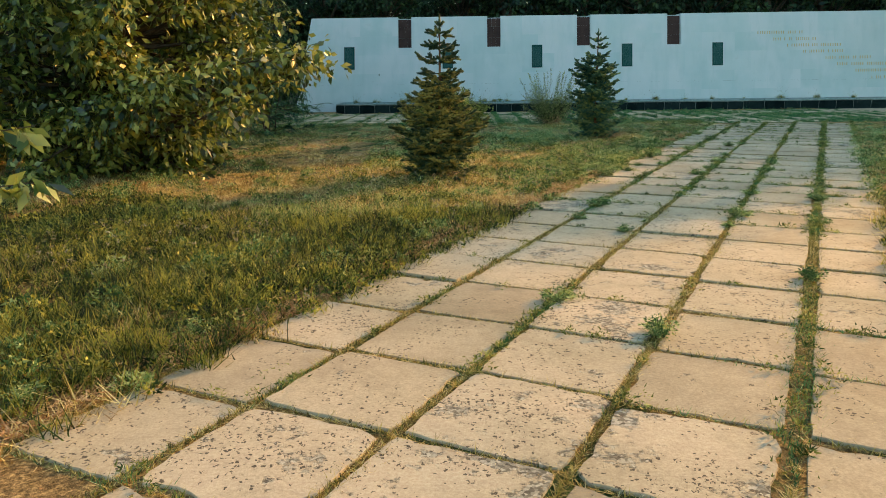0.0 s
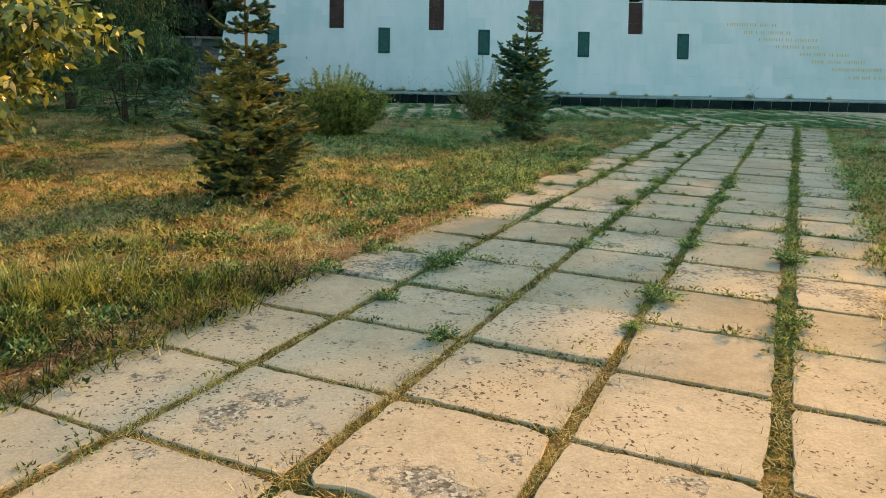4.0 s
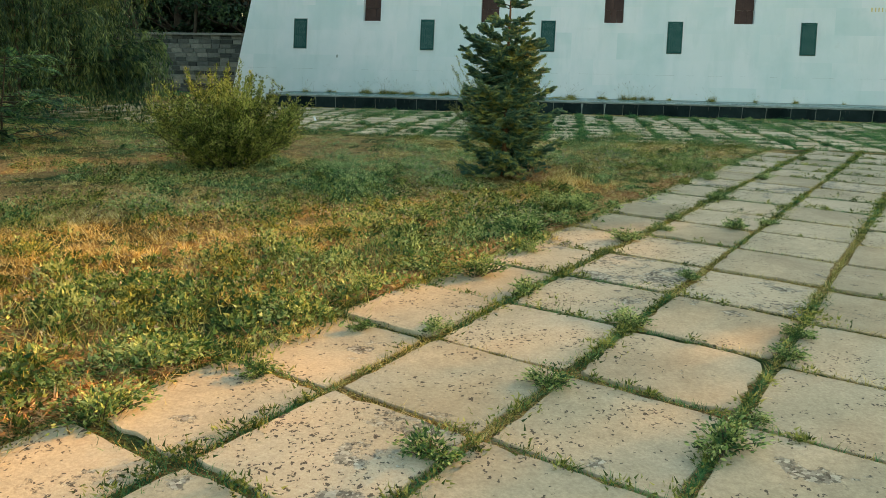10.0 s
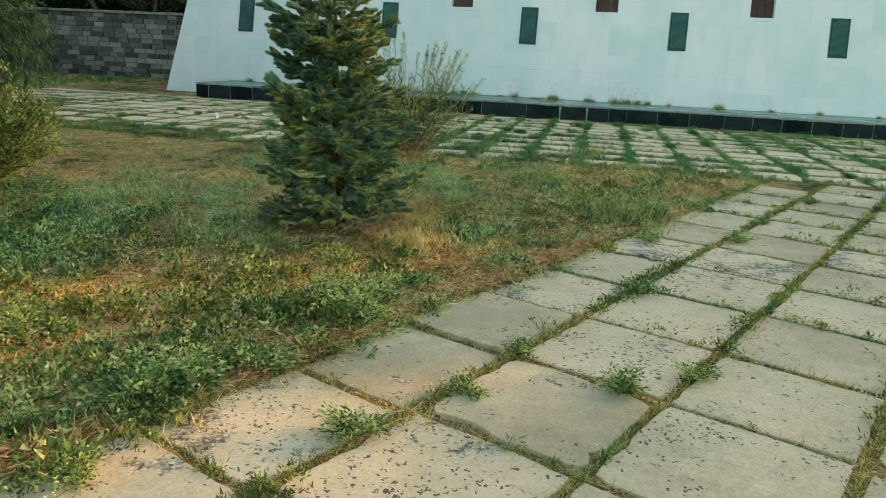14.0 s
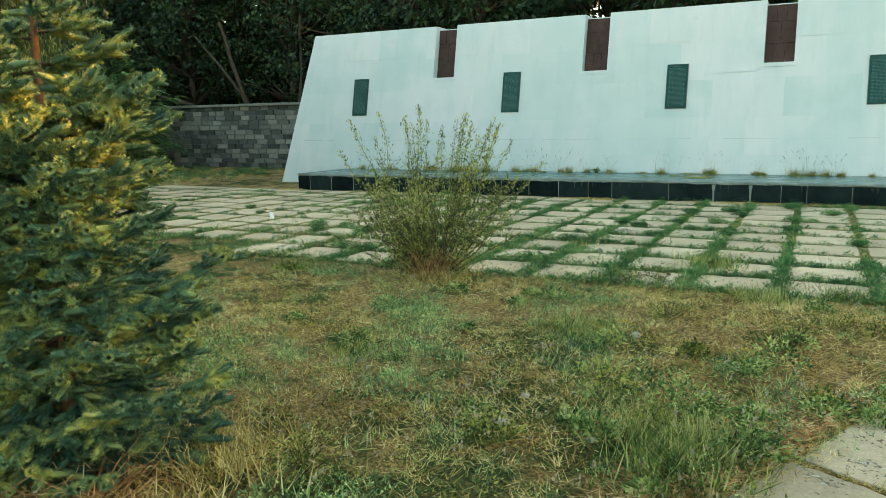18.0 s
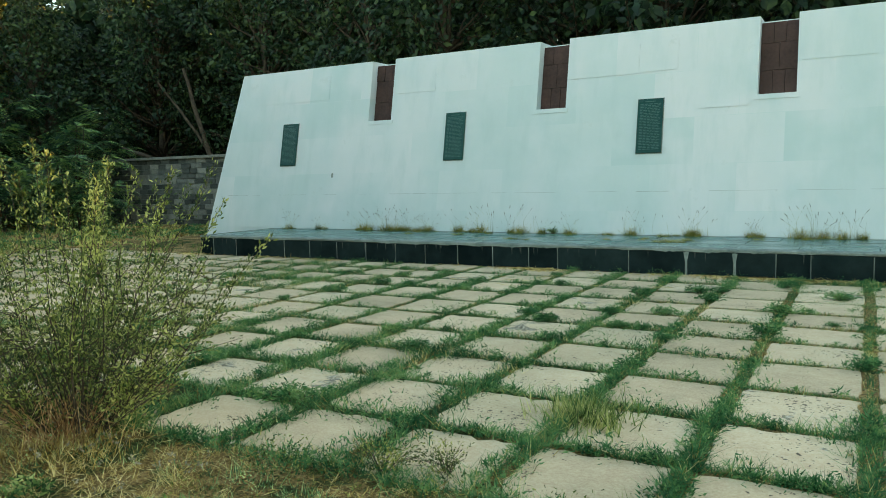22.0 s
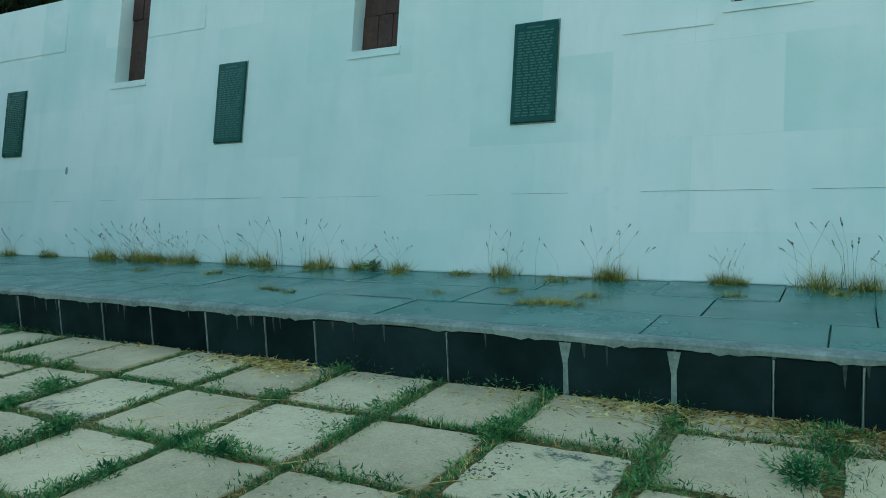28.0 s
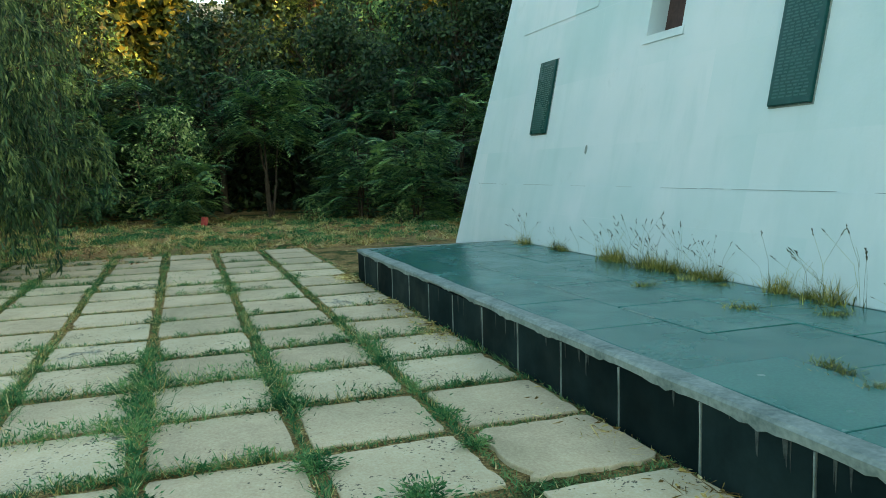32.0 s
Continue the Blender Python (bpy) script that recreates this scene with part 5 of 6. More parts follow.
p = p[waves(p, 0.8, 35) * 0.6 + waves(p, 5.0, 36) * 0.5 + g.normal(0, 0.2, len(p)) - np.where(p[:, 1] < -25.5, 0.5, 0) > 0.08]
rad = g.gamma(2.5, 0.032, len(p)) + 0.03
for sel, size in ((p[:, 1] < -16.5, 0.034), (p[:, 1] >= -16.5, 0.017)):
    q, rd = p[sel], rad[sel]
    weeds = link("pale_leafy_weeds", big_mesh("pale_leafy_weeds", *clumps(q, rd, np.clip(rd * g.uniform(0.6, 1.3, len(q)), 0, 0.16), 40, size, g, 0.6, 0.45)), SHRUB)
    tagged(weeds, "low yellow-green weeds in the lawn", "weeds", kind="stuff")
# bushy weeds, thickest along the edge of the path
p, g = lawn_points(7, 8)
edge = across(p)
p = p[(g.uniform(0, 1, len(p)) < np.where((edge > 15.0) & (edge < 16.35), 0.75, 0.16) * np.where(p[:, 1] > -16, 0.35, 1)) & (p[:, 1] < -9.5)]
rad = g.uniform(0.07, 0.20, len(p))
for k, (material, name, label) in enumerate(((WEED, "bushy_weeds", "bushy dark green weeds along the edge of the path"), (SHRUB, "pale_bushy_weeds", "bushy yellow-green weeds in the lawn"))):
    sel = (np.arange(len(p)) % 3 == 2) == bool(k)
    ob = link(name, big_mesh(name, *clumps(p[sel], rad[sel], rad[sel] * g.uniform(0.6, 1.1, sel.sum()), 260, 0.030, g, 0.55, 0.45)), material)
    tagged(ob, label, "weeds", kind="stuff")
# dry twigs and straw lying flat
p, g = lawn_points(190, 6)
p = p[green_field(p) + g.normal(0, 0.3, len(p)) < 0.15]
at = put_down(p, 0.004)
at[:, 2] += g.uniform(0, 0.03, len(at))
al = np.column_stack([g.normal(size=(len(at), 2)), g.normal(0, 0.18, len(at))])
lying = link("lying_straw", big_mesh("lying_straw", *leaves(at, al, g.uniform(0.03, 0.10, len(at)), g.uniform(0.003, 0.006, len(at)))), STRAW)
tagged(lying, "dry straw lying flat on the lawn", "litter", kind="stuff")

# seed heads and little yellow flowers
def heads(n, seed, keep, material, name, label, tallness, size):
    p, g = lawn_points(n, seed)
    p = p[keep(p)]
    base = put_down(p)
    h = g.uniform(0.6, 1.2, len(p)) * tallness
    stalk = blades(base, h, np.full(len(p), 0.002), g.uniform(0, 0.25, len(p)), 0.2)
    top = base + np.column_stack([0 * h, 0 * h, h * 0.97])
    rep = np.repeat(np.arange(len(p)), 6)
    c = top[rep] + g.normal(size=(len(rep), 3)) * size * 0.35
    lf = leaves(c, g.normal(size=(len(rep), 3)) + [[0, 0, 0.5]], np.full(len(rep), size), np.full(len(rep), size * 0.6))
    root = tagged(new(name), label, "flowers", kind="stuff")
    add("stalk", stalk, GREEN, root)["kind"] = "stuff"
    add("head", lf, material, root)["kind"] = "stuff"


heads(26, 3, lambda p: (waves(p, 1.3, 41) > 0.15) & (across(p) > 11.5) & (across(p) < 17), PALE, "seed_heads", "pale seed heads standing in the lawn", 0.16, 0.019)
heads(70, 4, lambda p: (waves(p, 1.6, 43) > 0.55) & (p[:, 1] > -17), YELLOW, "yellow_flowers", "small yellow flowers in the lawn", 0.10, 0.011)

# mats of low green weeds and drifts of dead leaves between the paving and the thicket
g = np.random.default_rng(66)
p = np.column_stack([g.uniform(-12.5, -4.9, 130), g.uniform(-8.5, 4.8, 130)])
p = p[~((p[:, 0] > -5.6) & (p[:, 1] < -2.4))]
rad = g.uniform(0.15, 0.5, len(p))
ob = link("weed_mats", big_mesh("weed_mats", *clumps(p, rad, rad * 0.25, 190, 0.055, g, 0.6, 0.4)), JOINT)
tagged(ob, "mats of low dark green weeds before the thicket", "weeds", kind="stuff")
q = np.column_stack([g.uniform(-12, -3.4, 16000), g.uniform(-9, 5.3, 16000)])
q = q[waves(q, 1.1, 67) + 0.5 * waves(q, 4.0, 68) > 0.25]
at = put_down(q, 0.01)
ob = link("leaf_litter", big_mesh("leaf_litter", *leaves(at, np.column_stack([g.normal(size=(len(at), 2)), g.normal(0, 0.2, len(at))]), g.uniform(0.04, 0.10, len(at)), g.uniform(0.015, 0.035, len(at)))), CRUMB)
tagged(ob, "orange-brown dead leaves and straw before the thicket", "litter", kind="stuff")

# ---- what grows in the joints ----
g = np.random.default_rng(61)


def joint_line(a, b, per_m, spread, g):
    a, b = np.array(a), np.array(b)
    n = int(np.linalg.norm(b - a) * per_m)
    u = g.uniform(0, 1, n)[:, None]
    side = np.array([-(b - a)[1], (b - a)[0]]) / np.linalg.norm(b - a)
    base = a + (b - a) * u
    bulge = np.clip(0.75 + 1.2 * waves(base, 1.9, 58), 0.35, 2.3)
    return base + side * (g.normal(0, spread, n) * bulge)[:, None]


pts = []
for k in range(-17, 23):
    x = 8.965 + PX * k
    if PLAZA[0] < x < 21:
        pts.append(joint_line((x, PLAZA[2]), (x, PLAZA[3]), 520 if x > 5 else 320, 0.050 if x > 5 else 0.034, g))
for k in range(11):
    y = -10.605 + PY * k
    pts.append(joint_line((PLAZA[0], y), (8.965 + 2 * PX, y), 400 if k < 10 else 220, 0.029, g))
    pts.append(joint_line((8.965 + 2 * PX, row_y(2, k)), (19, row_y(2, k)), 520, 0.044, g))
p = np.concatenate(pts)
thick = waves(p, 1.0, 51) * 0.7 + waves(p, 3.0, 52) * 0.5 + np.clip((-5.5 - p[:, 1]) * 0.05, -0.1, 0.3) + np.clip((-7.6 - p[:, 1]) * 0.3, 0, 0.7) * (p[:, 0] < 10.5)
keep = g.uniform(0, 1, len(p)) < np.clip(0.98 + thick * 0.5, 0.75, 1)
p, thick = p[keep], thick[keep]
yellowed = g.uniform(0, 1, len(p)) < np.clip(0.24 + 0.30 * waves(p, 0.9, 53) + np.where(p[:, 0] < 6.5, 0.12, -0.12), 0.08, 0.75)
h = g.uniform(0.025, 0.072, len(p)) * np.clip(0.9 + 0.7 * thick, 0.5, 2.0)
for sel, material, name, label in ((~yellowed, JOINT, "joint_grass", "green grass growing in the joints of the paving"), (yellowed, STRAW, "dry_joint_grass", "dry yellow grass in the joints of the paving")):
    q = p[sel]
    ob = link(name, big_mesh(name, *blades(np.column_stack([q, np.full(len(q), -0.004)]), h[sel], g.uniform(0.005, 0.009, len(q)), g.uniform(0.3, 1.9, len(q)))), material)
    tagged(ob, label, "grass", kind="stuff")

i = g.uniform(0, 1, len(p)) < np.clip(0.006 + 0.024 * thick + np.where(p[:, 0] > 6.5, 0.012, 0), 0, 0.04)
rad = g.gamma(3.0, 0.020, i.sum()) + 0.025
ob = link("joint_weeds", big_mesh("joint_weeds", *clumps(p[i], rad, rad * g.uniform(0.35, 0.9, i.sum()), 50, 0.032, g, 0.9, 0.24)), JOINT)
tagged(ob, "leafy green weeds spilling out of the paving joints", "weeds", kind="stuff")

pts = []
s0, s1 = -34.5, -2.0
for a in (16.44, 17.118, 17.915, 18.715, 19.518, 20.25):
    c = joint_line(PATH_ACROSS * a + PATH_DIR * s0, PATH_ACROSS * a + PATH_DIR * s1, 760, 0.026 if a != 19.518 else 0.040, g)
    pts.append(c)
for x, y, w, l in PATH_SLABS:
    m = np.array([x, y]) - PATH_DIR * l / 2
    pts.append(joint_line(m - PATH_ACROSS * w / 2, m + PATH_ACROSS * w / 2, 330, 0.016, g))
p = np.concatenate(pts)
p = p[p[:, 1] < PLAZA[2] + 0.1]
lush = waves(p, 0.8, 56) * 0.6 + waves(p, 2.6, 57) * 0.6 + np.clip((p[:, 1] + 24) * 0.045, -0.35, 0.5) + g.normal(0, 0.25, len(p))
a = across(p)
lush = lush + np.where(np.abs(a - 19.518) < 0.09, 0.52, 0.0)
mixed = g.uniform(0, 1, len(p))
for sel, material, name, label in ((lush > 0.40, JOINT, "path_joint_grass", "green weeds and grass in the joints of the path"), ((lush <= 0.40) & (mixed < 0.55), STRAW, "path_joint_litter", "dry straw litter lying in the joints of the path"), ((lush <= 0.40) & (mixed >= 0.55), TUFT, "path_joint_turf", "short olive grass in the joints of the path")):
    q = p[sel]
    n = len(q)
    hh = g.uniform(0.010, 0.03, n) if material is STRAW else g.uniform(0.018, 0.048, n)
    le = g.uniform(1.0, 4.0, n) if material is STRAW else g.uniform(0.3, 1.7, n)
    ob = link(name, big_mesh(name, *blades(np.column_stack([q, np.full(n, -0.004)]), hh, g.uniform(0.0035, 0.006, n), le)), material)
    tagged(ob, label, "grass", kind="stuff")

i = g.uniform(0, 1, len(p)) < np.clip(0.004 + 0.024 * lush, 0, 0.03)
rad = g.gamma(2.0, 0.020, i.sum()) + 0.02
ob = link("path_joint_weeds", big_mesh("path_joint_weeds", *clumps(p[i], rad, rad * g.uniform(0.35, 0.9, i.sum()), 34, 0.026, g, 0.9, 0.3)), SHRUB)
tagged(ob, "yellow-green weeds spilling over the joints of the path", "weeds", kind="stuff")

# dead grass matted along both edges of the path
n = 60000
side = g.uniform(0, 1, n) < 0.8
q = PATH_ACROSS * np.where(side, 16.44 - g.gamma(1.6, 0.07, n), 20.24 + g.gamma(1.6, 0.07, n))[:, None] + PATH_DIR * g.uniform(-32, -6.0, n)[:, None]
q = q[(waves(q, 1.7, 81) + g.normal(0, 0.3, n) > -0.25) & (q[:, 1] < PLAZA[2] - 0.1)]
at = put_down(q, 0.008)
at[:, 2] = np.maximum(at[:, 2], 0.014) + g.uniform(0, 0.022, len(at))
thatch = link("edge_thatch", big_mesh("edge_thatch", *leaves(at, np.column_stack([g.normal(size=(len(at), 2)), g.normal(0, 0.25, len(at))]), g.uniform(0.03, 0.10, len(at)), g.uniform(0.004, 0.009, len(at)))), CRUMB)
tagged(thatch, "matted brown dead grass along the edges of the path", "litter", kind="stuff")

# straw and leaf litter along the foot of the platform
n = 28000
x = g.uniform(DX0 - 0.5, 20, n)
q = np.column_stack([x, DY0 - np.abs(g.normal(0, 0.14, n)) - 0.01, g.uniform(0.012, 0.022, n)])
q = q[waves(q[:, :2], 1.2, 71) + g.normal(0, 0.3, n) > -0.3]
n = len(q)
al = np.column_stack([g.normal(size=(n, 2)), g.normal(0, 0.12, n)])
crumb = g.uniform(0, 1, n) < 0.4
ln = np.where(crumb, g.uniform(0.02, 0.05, n), g.uniform(0.04, 0.13, n))
litter = link("straw_litter", big_mesh("straw_litter", *leaves(q, al, ln, np.where(crumb, 0.018, 0.007))), STRAW)
tagged(litter, "dry straw and leaf crumbs along the foot of the platform", "litter", kind="stuff")


# ---- single weeds, tufts, stones and litter ----
def weed_plant(name, seed, spread, h, n, material, leaf, label, category, group):
    """A low bushy weed: leaves on short stems round one root."""
    root = thing(name, 0, 0, 0, label, category, group)
    g, r = np.random.default_rng(seed), random.Random(seed)
    stems, at, al = [], [], []
    for k in range(22):
        w = r.uniform(0, 6.28)
        q = r.random() ** 0.5
        e = Vector((spread * q * math.cos(w), spread * q * math.sin(w), h * r.uniform(0.4, 1.0) * (1.1 - 0.6 * q)))
        stems.append([(Vector((0, 0, -0.02)), 0.0025), (e * 0.5 + Vector((0, 0, h * 0.1)), 0.002), (e, 0.001)])
        for _ in range(n // 22):
            c = e * r.uniform(0.05, 0.95) ** 0.8 + Vector((r.gauss(0, 0.12), r.gauss(0, 0.12), abs(r.gauss(0, 0.14)))) * spread
            at.append([c.x, c.y, max(c.z, 0.006)]), al.append([c.x * 2 / spread + r.gauss(0, 0.7), c.y * 2 / spread + r.gauss(0, 0.7), r.gauss(0.35, 0.5)])
    sc = g.uniform(0.6, 1.3, len(at))
    add("stem", tubes(stems, 3), BARK, root)["kind"] = "stuff"
    add("foliage", leaves(np.array(at), np.array(al), leaf[0] * sc, leaf[1] * sc), material, root)
    return root


def repeat(first, places, seed, low=0.7, high=1.3, z=0.0):
    r = random.Random(seed)
    for k, (x, y) in enumerate(places):
        s = r.uniform(low, high)
        m = pose(x, y, z, 0, 0, r.uniform(0, 360))
        if k == 0:
            first.matrix_basis = m @ Matrix.Scale(s, 4)
        else:
            c = copy_thing(first, m)
            c.scale = (s, s, s)


def tuft(name, seed, n, h, spread, lean, material, label, group, stalks=0, stalk_h=0.4):
    root = thing(name, 0, 0, 0, label, "grass tuft", group)
    g, r = np.random.default_rng(seed), random.Random(seed)
    p = g.normal(size=(n, 2)) * spread
    add("blade_clump", blades(np.column_stack([p, np.full(n, -0.004)]), g.uniform(0.35, 1.0, n) * h, g.uniform(0.004, 0.009, n), g.uniform(0.2, 1.2, n) * lean), material, root)
    if stalks:
        st, at, al = [], [], []
        for k in range(stalks):
            w, q = r.uniform(0, 6.28), r.uniform(0.06, 0.30)
            b = Vector((r.gauss(0, spread * 2.2), r.gauss(0, spread * 0.6), 0))
            e = b + Vector((q * math.cos(w), q * math.sin(w), stalk_h * r.uniform(0.55, 1.1)))
            mid = b.lerp(e, 0.55) + Vector((-q * 0.35 * math.cos(w), -q * 0.35 * math.sin(w), 0))
            st.append([(b, 0.0011), (mid, 0.0009), (e, 0.0005)])
            d = (e - mid).normalized()
            for _ in range(9):
                at.append([*(e - d * r.uniform(0, 0.05))]), al.append([*(d + Vector((r.gauss(0, 0.25), r.gauss(0, 0.25), 0)))])
        add("stalk", tubes(st, 3), SHRUB, root)
        add("seed_head", leaves(np.array(at), np.array(al), np.full(len(at), 0.022), np.full(len(at), 0.007)), SPIKE, root)
    return root


# weeds rooted in the joints
PATH_WEEDS = [(6.01, -29.34), (6.53, -30.05), (8.0, -28.82), (8.05, -26.81), (6.96, -25.52), (8.38, -26.23), (9.02, -26.71), (9.05, -24.75), (6.61, -26.33), (6.96, -27.01), (9.69, -25.21), (8.97, -22.82), (9.84, -21.11), (8.34, -21.52), (10.75, -21.14), (10.1, -22.54), (8.75, -21.46), (9.39, -22.08), (8.03, -22.23), (9.21, -20.64), (9.96, -18.94), (10.32, -18.46), (10.33, -20.05), (10.61, -21.49), (10.26, -22.27), (11.37, -17.95), (11.01, -18.2), (10.5, -17.9), (11.16, -16.6), (11.31, -15.05), (12.07, -14.8), (12.45, -13.87), (13.24, -12.38)]
PLAZA_WEEDS = [(8.7, -8.05), (6.73, -7.96), (8.68, -8.84), (9.29, -6.42), (10.03, -6.43), (10.56, -6.9), (6.22, -5.15), (8.66, -6.2), (9.62, -4.25), (6.44, -3.73), (10.32, -4.18), (11.35, -6.33), (8.98, -5.8), (9.65, -4.57), (6.55, -4.0), (10.29, -5.72), (11.41, -5.19), (3.74, -9.37), (2.48, -7.08), (4.71, -8.39), (7.51, -9.29)]
r = random.Random(44)
for k in range(46):
    i, j = r.randint(-9, 6), r.randint(0, 9)
    if r.random() < 0.5:
        PLAZA_WEEDS.append((round(8.965 + PX * i + r.gauss(0, 0.03), 2), round(-10.605 + PY * (j + r.random()), 2)))
    else:
        PLAZA_WEEDS.append((round(8.965 + PX * (i + r.random()), 2), round(-10.605 + PY * j + r.gauss(0, 0.03), 2)))


def to_joint(x, y):
    """The nearest point of a paving joint."""
    jx, jy = 8.965 + PX * round((x - 8.965) / PX), -10.605 + PY * round((y + 10.605) / PY)
    return (jx, y) if abs(jx - x) < abs(jy - y) else (x, jy)


PLAZA_WEEDS = [to_joint(x, y) for x, y in PLAZA_WEEDS if y < -2.75]
repeat(weed_plant("joint_weed", 1, 0.13, 0.09, 720, WEED, (0.021, 0.008), "bushy green weed rooted in a joint of the path", "weed", "weeds in the path joints"), PATH_WEEDS, 5)
repeat(weed_plant("paving_weed", 2, 0.15, 0.085, 620, JOINT, (0.030, 0.008), "feathery dark green weed rooted between paving slabs", "weed", "weeds in the paving joints"), PLAZA_WEEDS, 6, 0.5, 1.35)
LAWN_WEEDS = [(10.28, -12.41), (11.31, -13.05), (8.8, -13.39), (10.66, -11.87), (9.15, -18.49), (8.74, -19.32), (9.05, -18.92), (9.19, -19.52), (8.85, -20.32), (8.53, -20.29), (9.58, -17.63), (8.12, -18.52), (3.18, -31.06), (2.83, -30.1), (3.67, -30.02), (2.58, -28.81), (3.8, -28.34), (4.32, -27.98), (11.19, -13.73), (10.93, -13.3), (7.31, -21.57), (6.7, -22.86), (9.09, -18.53), (9.34, -18.51), (9.07, -18.74), (9.07, -19.0), (9.6, -17.73), (10.52, -15.65), (10.27, -15.65), (11.39, -14.09), (7.24, -15.86), (9.26, -17.45), (7.63, -22.15), (7.5, -22.25), (8.14, -20.78), (7.22, -22.57), (7.58, -22.78), (7.9, -21.41), (10.08, -14.26), (9.21, -13.57), (7.79, -12.49), (10.02, -12.79)]
repeat(weed_plant("lawn_weed", 3, 0.22, 0.15, 1000, WEED, (0.026, 0.010), "leafy green weed standing in the dry lawn", "weed", "weeds in the lawn"), LAWN_WEEDS, 7, 0.6, 1.3)
repeat(weed_plant("pale_weed", 4, 0.26, 0.24, 620, SHRUB, (0.022, 0.008), "pale yellow-green feathery weed on the dry lawn", "weed", "pale weeds in the lawn"), [(11.57, -12.11), (11.71, -11.73), (11.85, -11.98), (11.48, -12.43), (10.66, -12.03), (9.61, -15.09), (10.02, -10.53), (10.32, -10.4)], 8, 0.8, 1.3)

repeat(tuft("grass_clump", 16, 620, 0.15, 0.10, 1.2, GREEN, "dense clump of dark green grass in the dry lawn", "grass clumps in the lawn"), [(10.29, -12.52), (10.05, -12.47), (11.15, -14.21), (11.11, -14.45), (10.88, -14.09), (8.79, -13.48), (11.25, -10.89), (11.89, -10.5), (6.64, -11.32), (10.65, -9.31)], 15, 0.8, 1.5)

# tufts along the foot of the wall and on the platform
WT = [(0.53, 1), (1.38, 0), (1.55, 0), (2.45, 0), (2.62, 0), (2.75, 1), (3.2, 1), (3.35, 0), (3.5, 1), (3.75, 1), (3.95, 0), (4.05, 1), (4.25, 0), (4.96, 0), (5.45, 1), (6.1, 0), (6.3, 1), (6.74, 0), (7.29, 1), (8.46, 1), (9.45, 0), (9.55, 1), (10.42, 0), (10.5, 1), (10.6, 0), (11.18, 1), (11.5, 0), (11.77, 1), (12.05, 0), (3.62, 0), (5.25, 0), (12.6, 0), (13.9, 0), (15.2, 1), (16.4, 0), (17.8, 0), (19.4, 1), (21.0, 0), (22.6, 0)]
wall_y = face_y(DTOP) - 0.07
repeat(tuft("wall_grass", 11, 170, 0.21, 0.06, 1.1, TUFT, "yellow-green grass tuft at the foot of the wall", "tufts along the wall", 6, 0.34), [(x, wall_y) for x, k in WT if not k], 9, 0.4, 1.2, DTOP)
repeat(tuft("seeding_grass", 12, 160, 0.21, 0.075, 1.1, TUFT, "grass tuft with tall dry seed stalks at the foot of the wall", "tufts along the wall", 14, 0.46), [(x, wall_y) for x, k in WT if k], 10, 0.6, 1.2, DTOP)
DECK_TUFTS = [(4.2, -1.0), (4.08, -0.53), (4.49, -0.45), (5.15, -0.36), (5.33, -0.98), (5.76, -0.62), (6.3, -0.57), (6.66, -1.66), (6.8, -1.70), (7.03, -1.75), (7.36, -0.5), (8.02, -0.4), (8.33, -1.41), (8.89, -1.2), (9.05, -0.54), (9.24, -0.34), (9.2, -1.62), (9.3, -1.6), (9.4, -1.57), (9.5, -1.56), (9.6, -1.56), (9.61, -1.21), (10.6, -0.9), (11.3, -0.6)]
repeat(tuft("platform_grass", 13, 120, 0.085, 0.055, 2.0, TUFT, "dry yellow grass tuft in a joint of the platform", "tufts on the platform"), DECK_TUFTS, 12, 0.6, 1.2, DTOP)
repeat(weed_plant("thistle", 14, 0.12, 0.17, 220, WEED, (0.045, 0.014), "grey-green thistle at the foot of the wall", "weed", ""), [(6.98, wall_y - 0.03)], 3, 0.9, 1.0, DTOP)
repeat(tuft("straw_heap", 15, 900, 0.16, 0.17, 1.3, STRAW, "heap of dry straw under the spruce", "straw under the spruces"), [(9.47, -15.78), (9.2, -15.15), (5.44, -23.35), (4.78, -23.64), (8.22, -11.09)], 13, 0.8, 1.2)

# stones and rubbish
STONE = plain("pale_stone", (0.30, 0.27, 0.20), (0.46, 0.42, 0.34), 0.9, 14, bumps=0.5)


def stone(x, y, size, seed):
    bm = bmesh.new()
    bmesh.ops.create_icosphere(bm, subdivisions=2, radius=size)
    r = random.Random(seed)
    for v in bm.verts:
        v.co *= 1 + 0.18 * math.sin(v.co.x * 40 / size * 0.05 + seed) + r.uniform(-0.07, 0.07)
        v.co.z *= 0.6
    ob = part("stone", bm, STONE, smooth=True)
    ob.matrix_basis = pose(x, y, size * 0.3 + float(ground_height(np.array([[x, y]]))[0]), 0, 0, seed * 50)
    return tagged(ob, "small pale stone lying in the grass", "stone", "loose stones")


for k, (x, y, s) in enumerate(((10.55, -12.62, 0.032), (10.27, -14.35, 0.038), (10.24, -13.95, 0.024), (10.71, -14.33, 0.024), (-7.74, 1.2, 0.09))):
    stone(x, y, s, k + 1)
RED = plain("red_wrapper", (0.50, 0.03, 0.05), (0.70, 0.16, 0.12), 0.4, 9)
WHITE = plain("white_plastic", (0.62, 0.66, 0.66), (0.80, 0.82, 0.82), 0.5, 9)


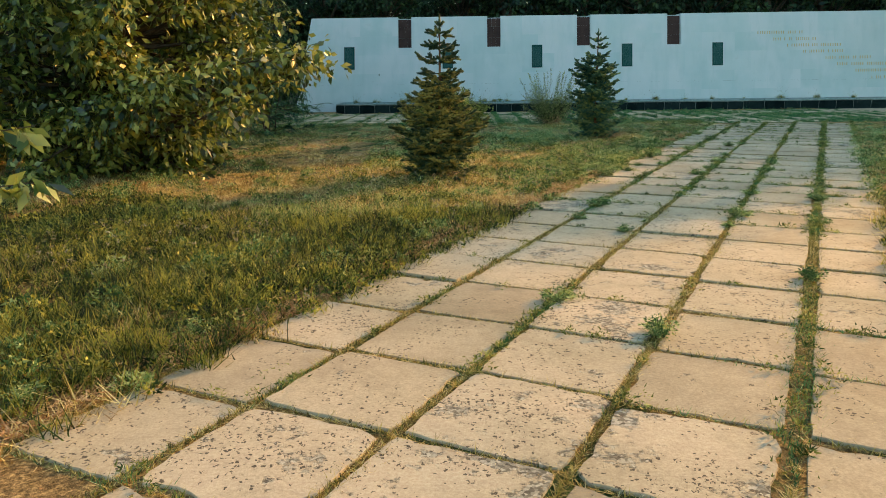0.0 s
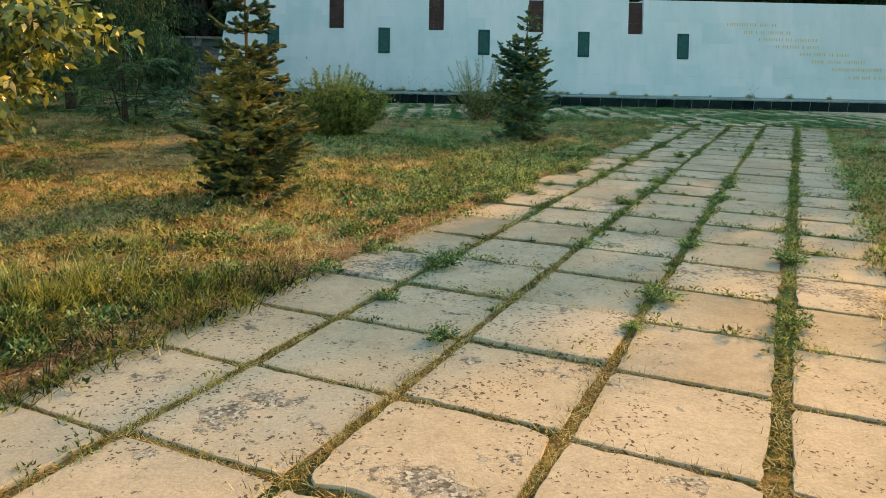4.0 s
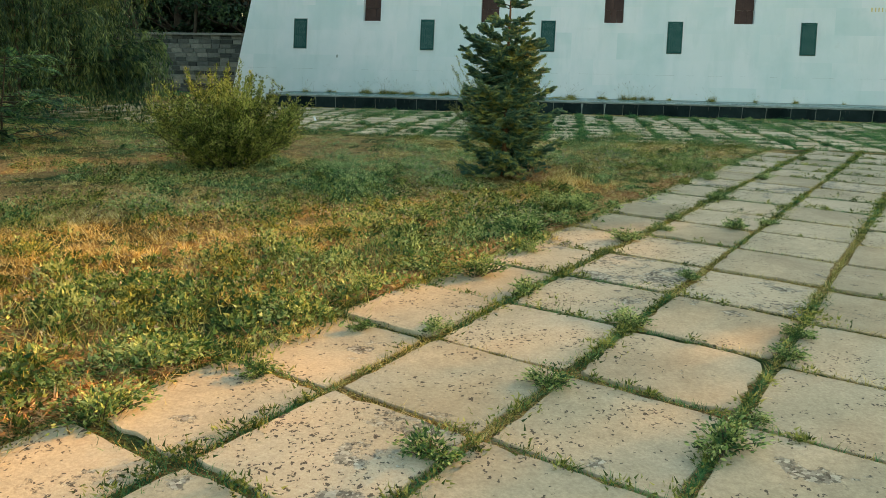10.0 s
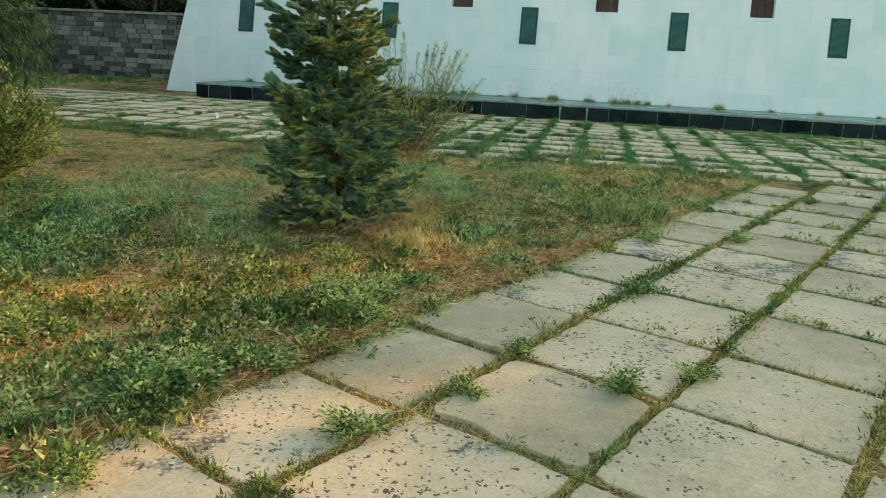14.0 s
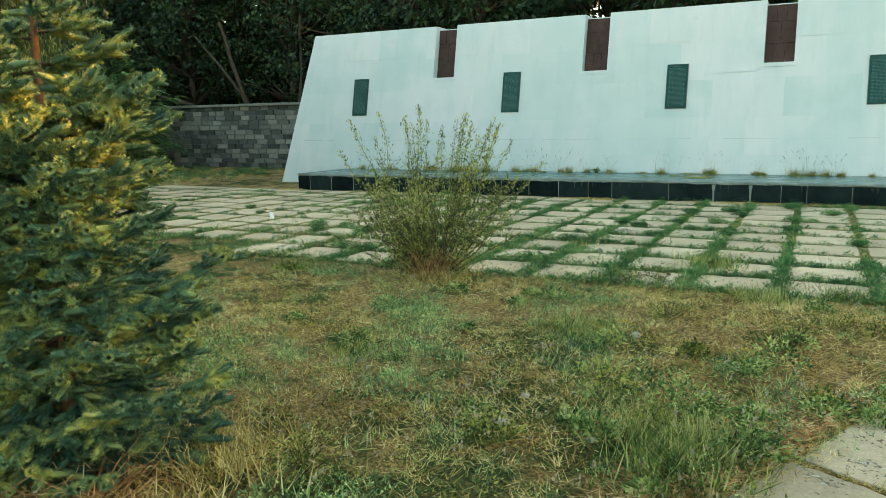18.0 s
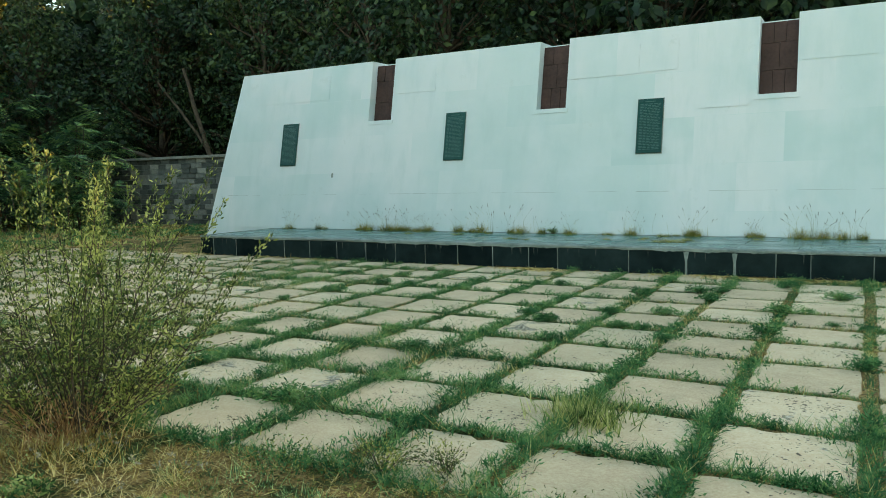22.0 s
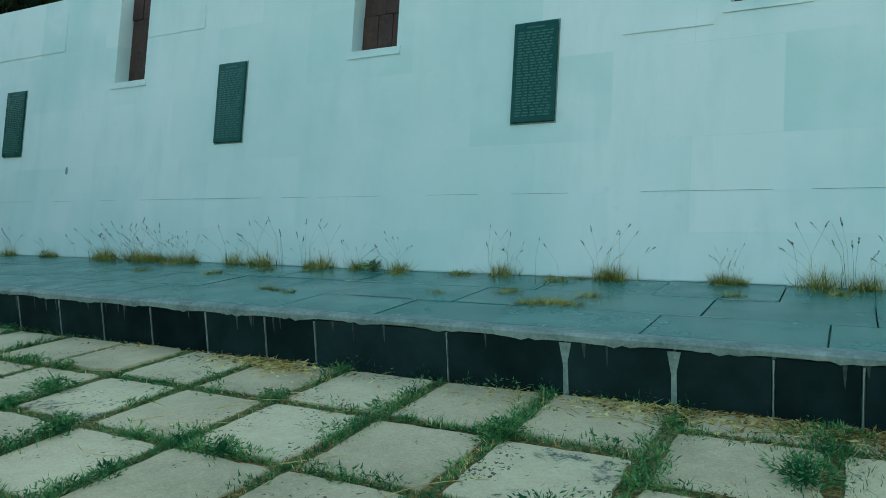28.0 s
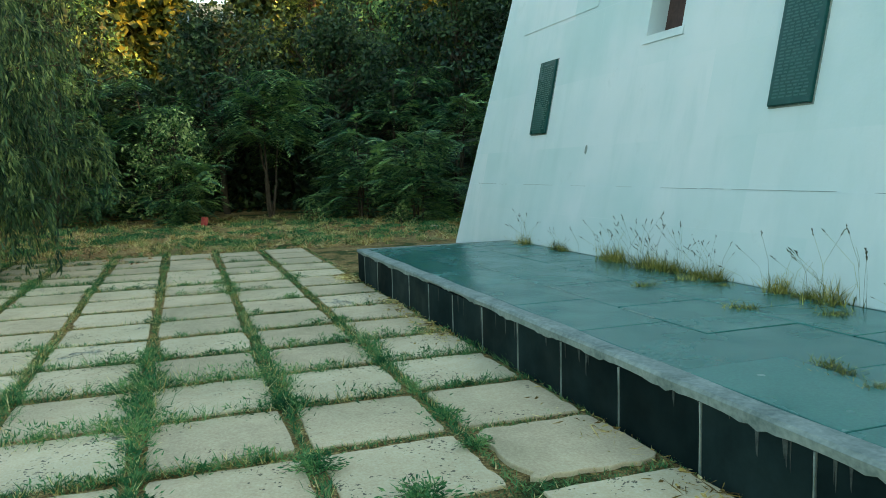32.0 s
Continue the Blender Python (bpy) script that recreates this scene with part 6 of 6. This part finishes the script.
def wrapper(name, x, y, w, h, material, label, seed):
    bm = bmesh.new()
    bmesh.ops.create_grid(bm, x_segments=7, y_segments=7, size=0.5)
    r = random.Random(seed)
    for v in bm.verts:
        v.co = Vector((v.co.x * w, v.co.y * h * 0.4, h * (0.5 + v.co.y) + r.uniform(-0.1, 0.1) * h))
        v.co.y += 0.12 * h * math.sin(v.co.x * 20 + seed)
    got = bmesh.ops.extrude_face_region(bm, geom=bm.faces[:])
    bmesh.ops.translate(bm, verts=[v for v in got["geom"] if isinstance(v, bmesh.types.BMVert)], vec=(0.004, 0.03 * h, 0.012))
    ob = part(name, bm, material)
    ob.matrix_basis = pose(x, y, float(ground_height(np.array([[x, y]]))[0]) + 0.01, 0, 0, 70)
    return tagged(ob, label, "litter")


wrapper("crumpled_bag", -12.63, -4.00, 0.20, 0.20, RED, "crumpled red snack bag lying before the thicket", 3)
wrapper("paper_scrap", 3.33, -7.64, 0.07, 0.10, WHITE, "white plastic scrap lying in the paving joints", 4)
wrapper("paper_scrap", 6.03, -23.23, 0.05, 0.025, RED, "small red scrap lying in the lawn", 5)


# long dry stalks lying on the paving near the platform
r = random.Random(29)
for k in range(12):
    x, y, w = r.uniform(5.5, 12.0), r.uniform(-4.6, -2.8), r.uniform(-0.6, 0.6)
    L = r.uniform(0.25, 0.6)
    bow = r.uniform(-0.06, 0.06)
    v, f = tubes([[(Vector((L * (s / 5 - 0.5), bow * math.sin(math.pi * s / 5), 0.0)), 0.0028 - 0.0003 * s) for s in range(6)]], 4)
    ob = link("dry_stalk", big_mesh("dry_stalk", v, f), STRAW)
    ob.matrix_basis = pose(x, y, 0.021, 0, 0, math.degrees(w) + 20)
    tagged(ob, "long dry straw stalk lying on the paving", "straw", "dry stalks on the paving")


# tangles of dead stems at the foot of the shrub and under the spruce
def dead_stems(x, y, spread, h, n, seed, label):
    r = random.Random(seed)
    root = thing("dead_stems", x, y, 0, label, "dead stems")
    arcs = []
    for k in range(n):
        w, q = r.uniform(0, 6.28), spread * r.uniform(0.3, 1.0)
        b = Vector((x + r.gauss(0, 0.12) * spread, y + r.gauss(0, 0.12) * spread, 0.0))
        e = b + Vector((q * math.cos(w), q * math.sin(w), h * r.uniform(0.0, 0.6)))
        top = b.lerp(e, 0.5) + Vector((r.gauss(0, 0.05), r.gauss(0, 0.05), h * r.uniform(0.4, 1.0)))
        arcs.append([(b.lerp(top, 2 * u) .lerp(top.lerp(e, max(2 * u - 1, 0)), u) if u < 0.5 else top.lerp(e, 2 * u - 1), 0.0034 * (1.1 - u)) for u in (0, 0.25, 0.5, 0.75, 1.0)])
    add("stem_tangle", tubes(arcs, 3), CRUMB, root)["kind"] = "stuff"


dead_stems(8.10, -11.0, 0.55, 0.30, 90, 71, "tangle of reddish dead stems at the foot of the wild shrub")
dead_stems(9.0, -15.72, 0.60, 0.16, 70, 72, "dead twigs and straw lying under the spruce")
dead_stems(5.12, -23.36, 0.50, 0.18, 60, 73, "dead twigs and straw lying under the spruce")
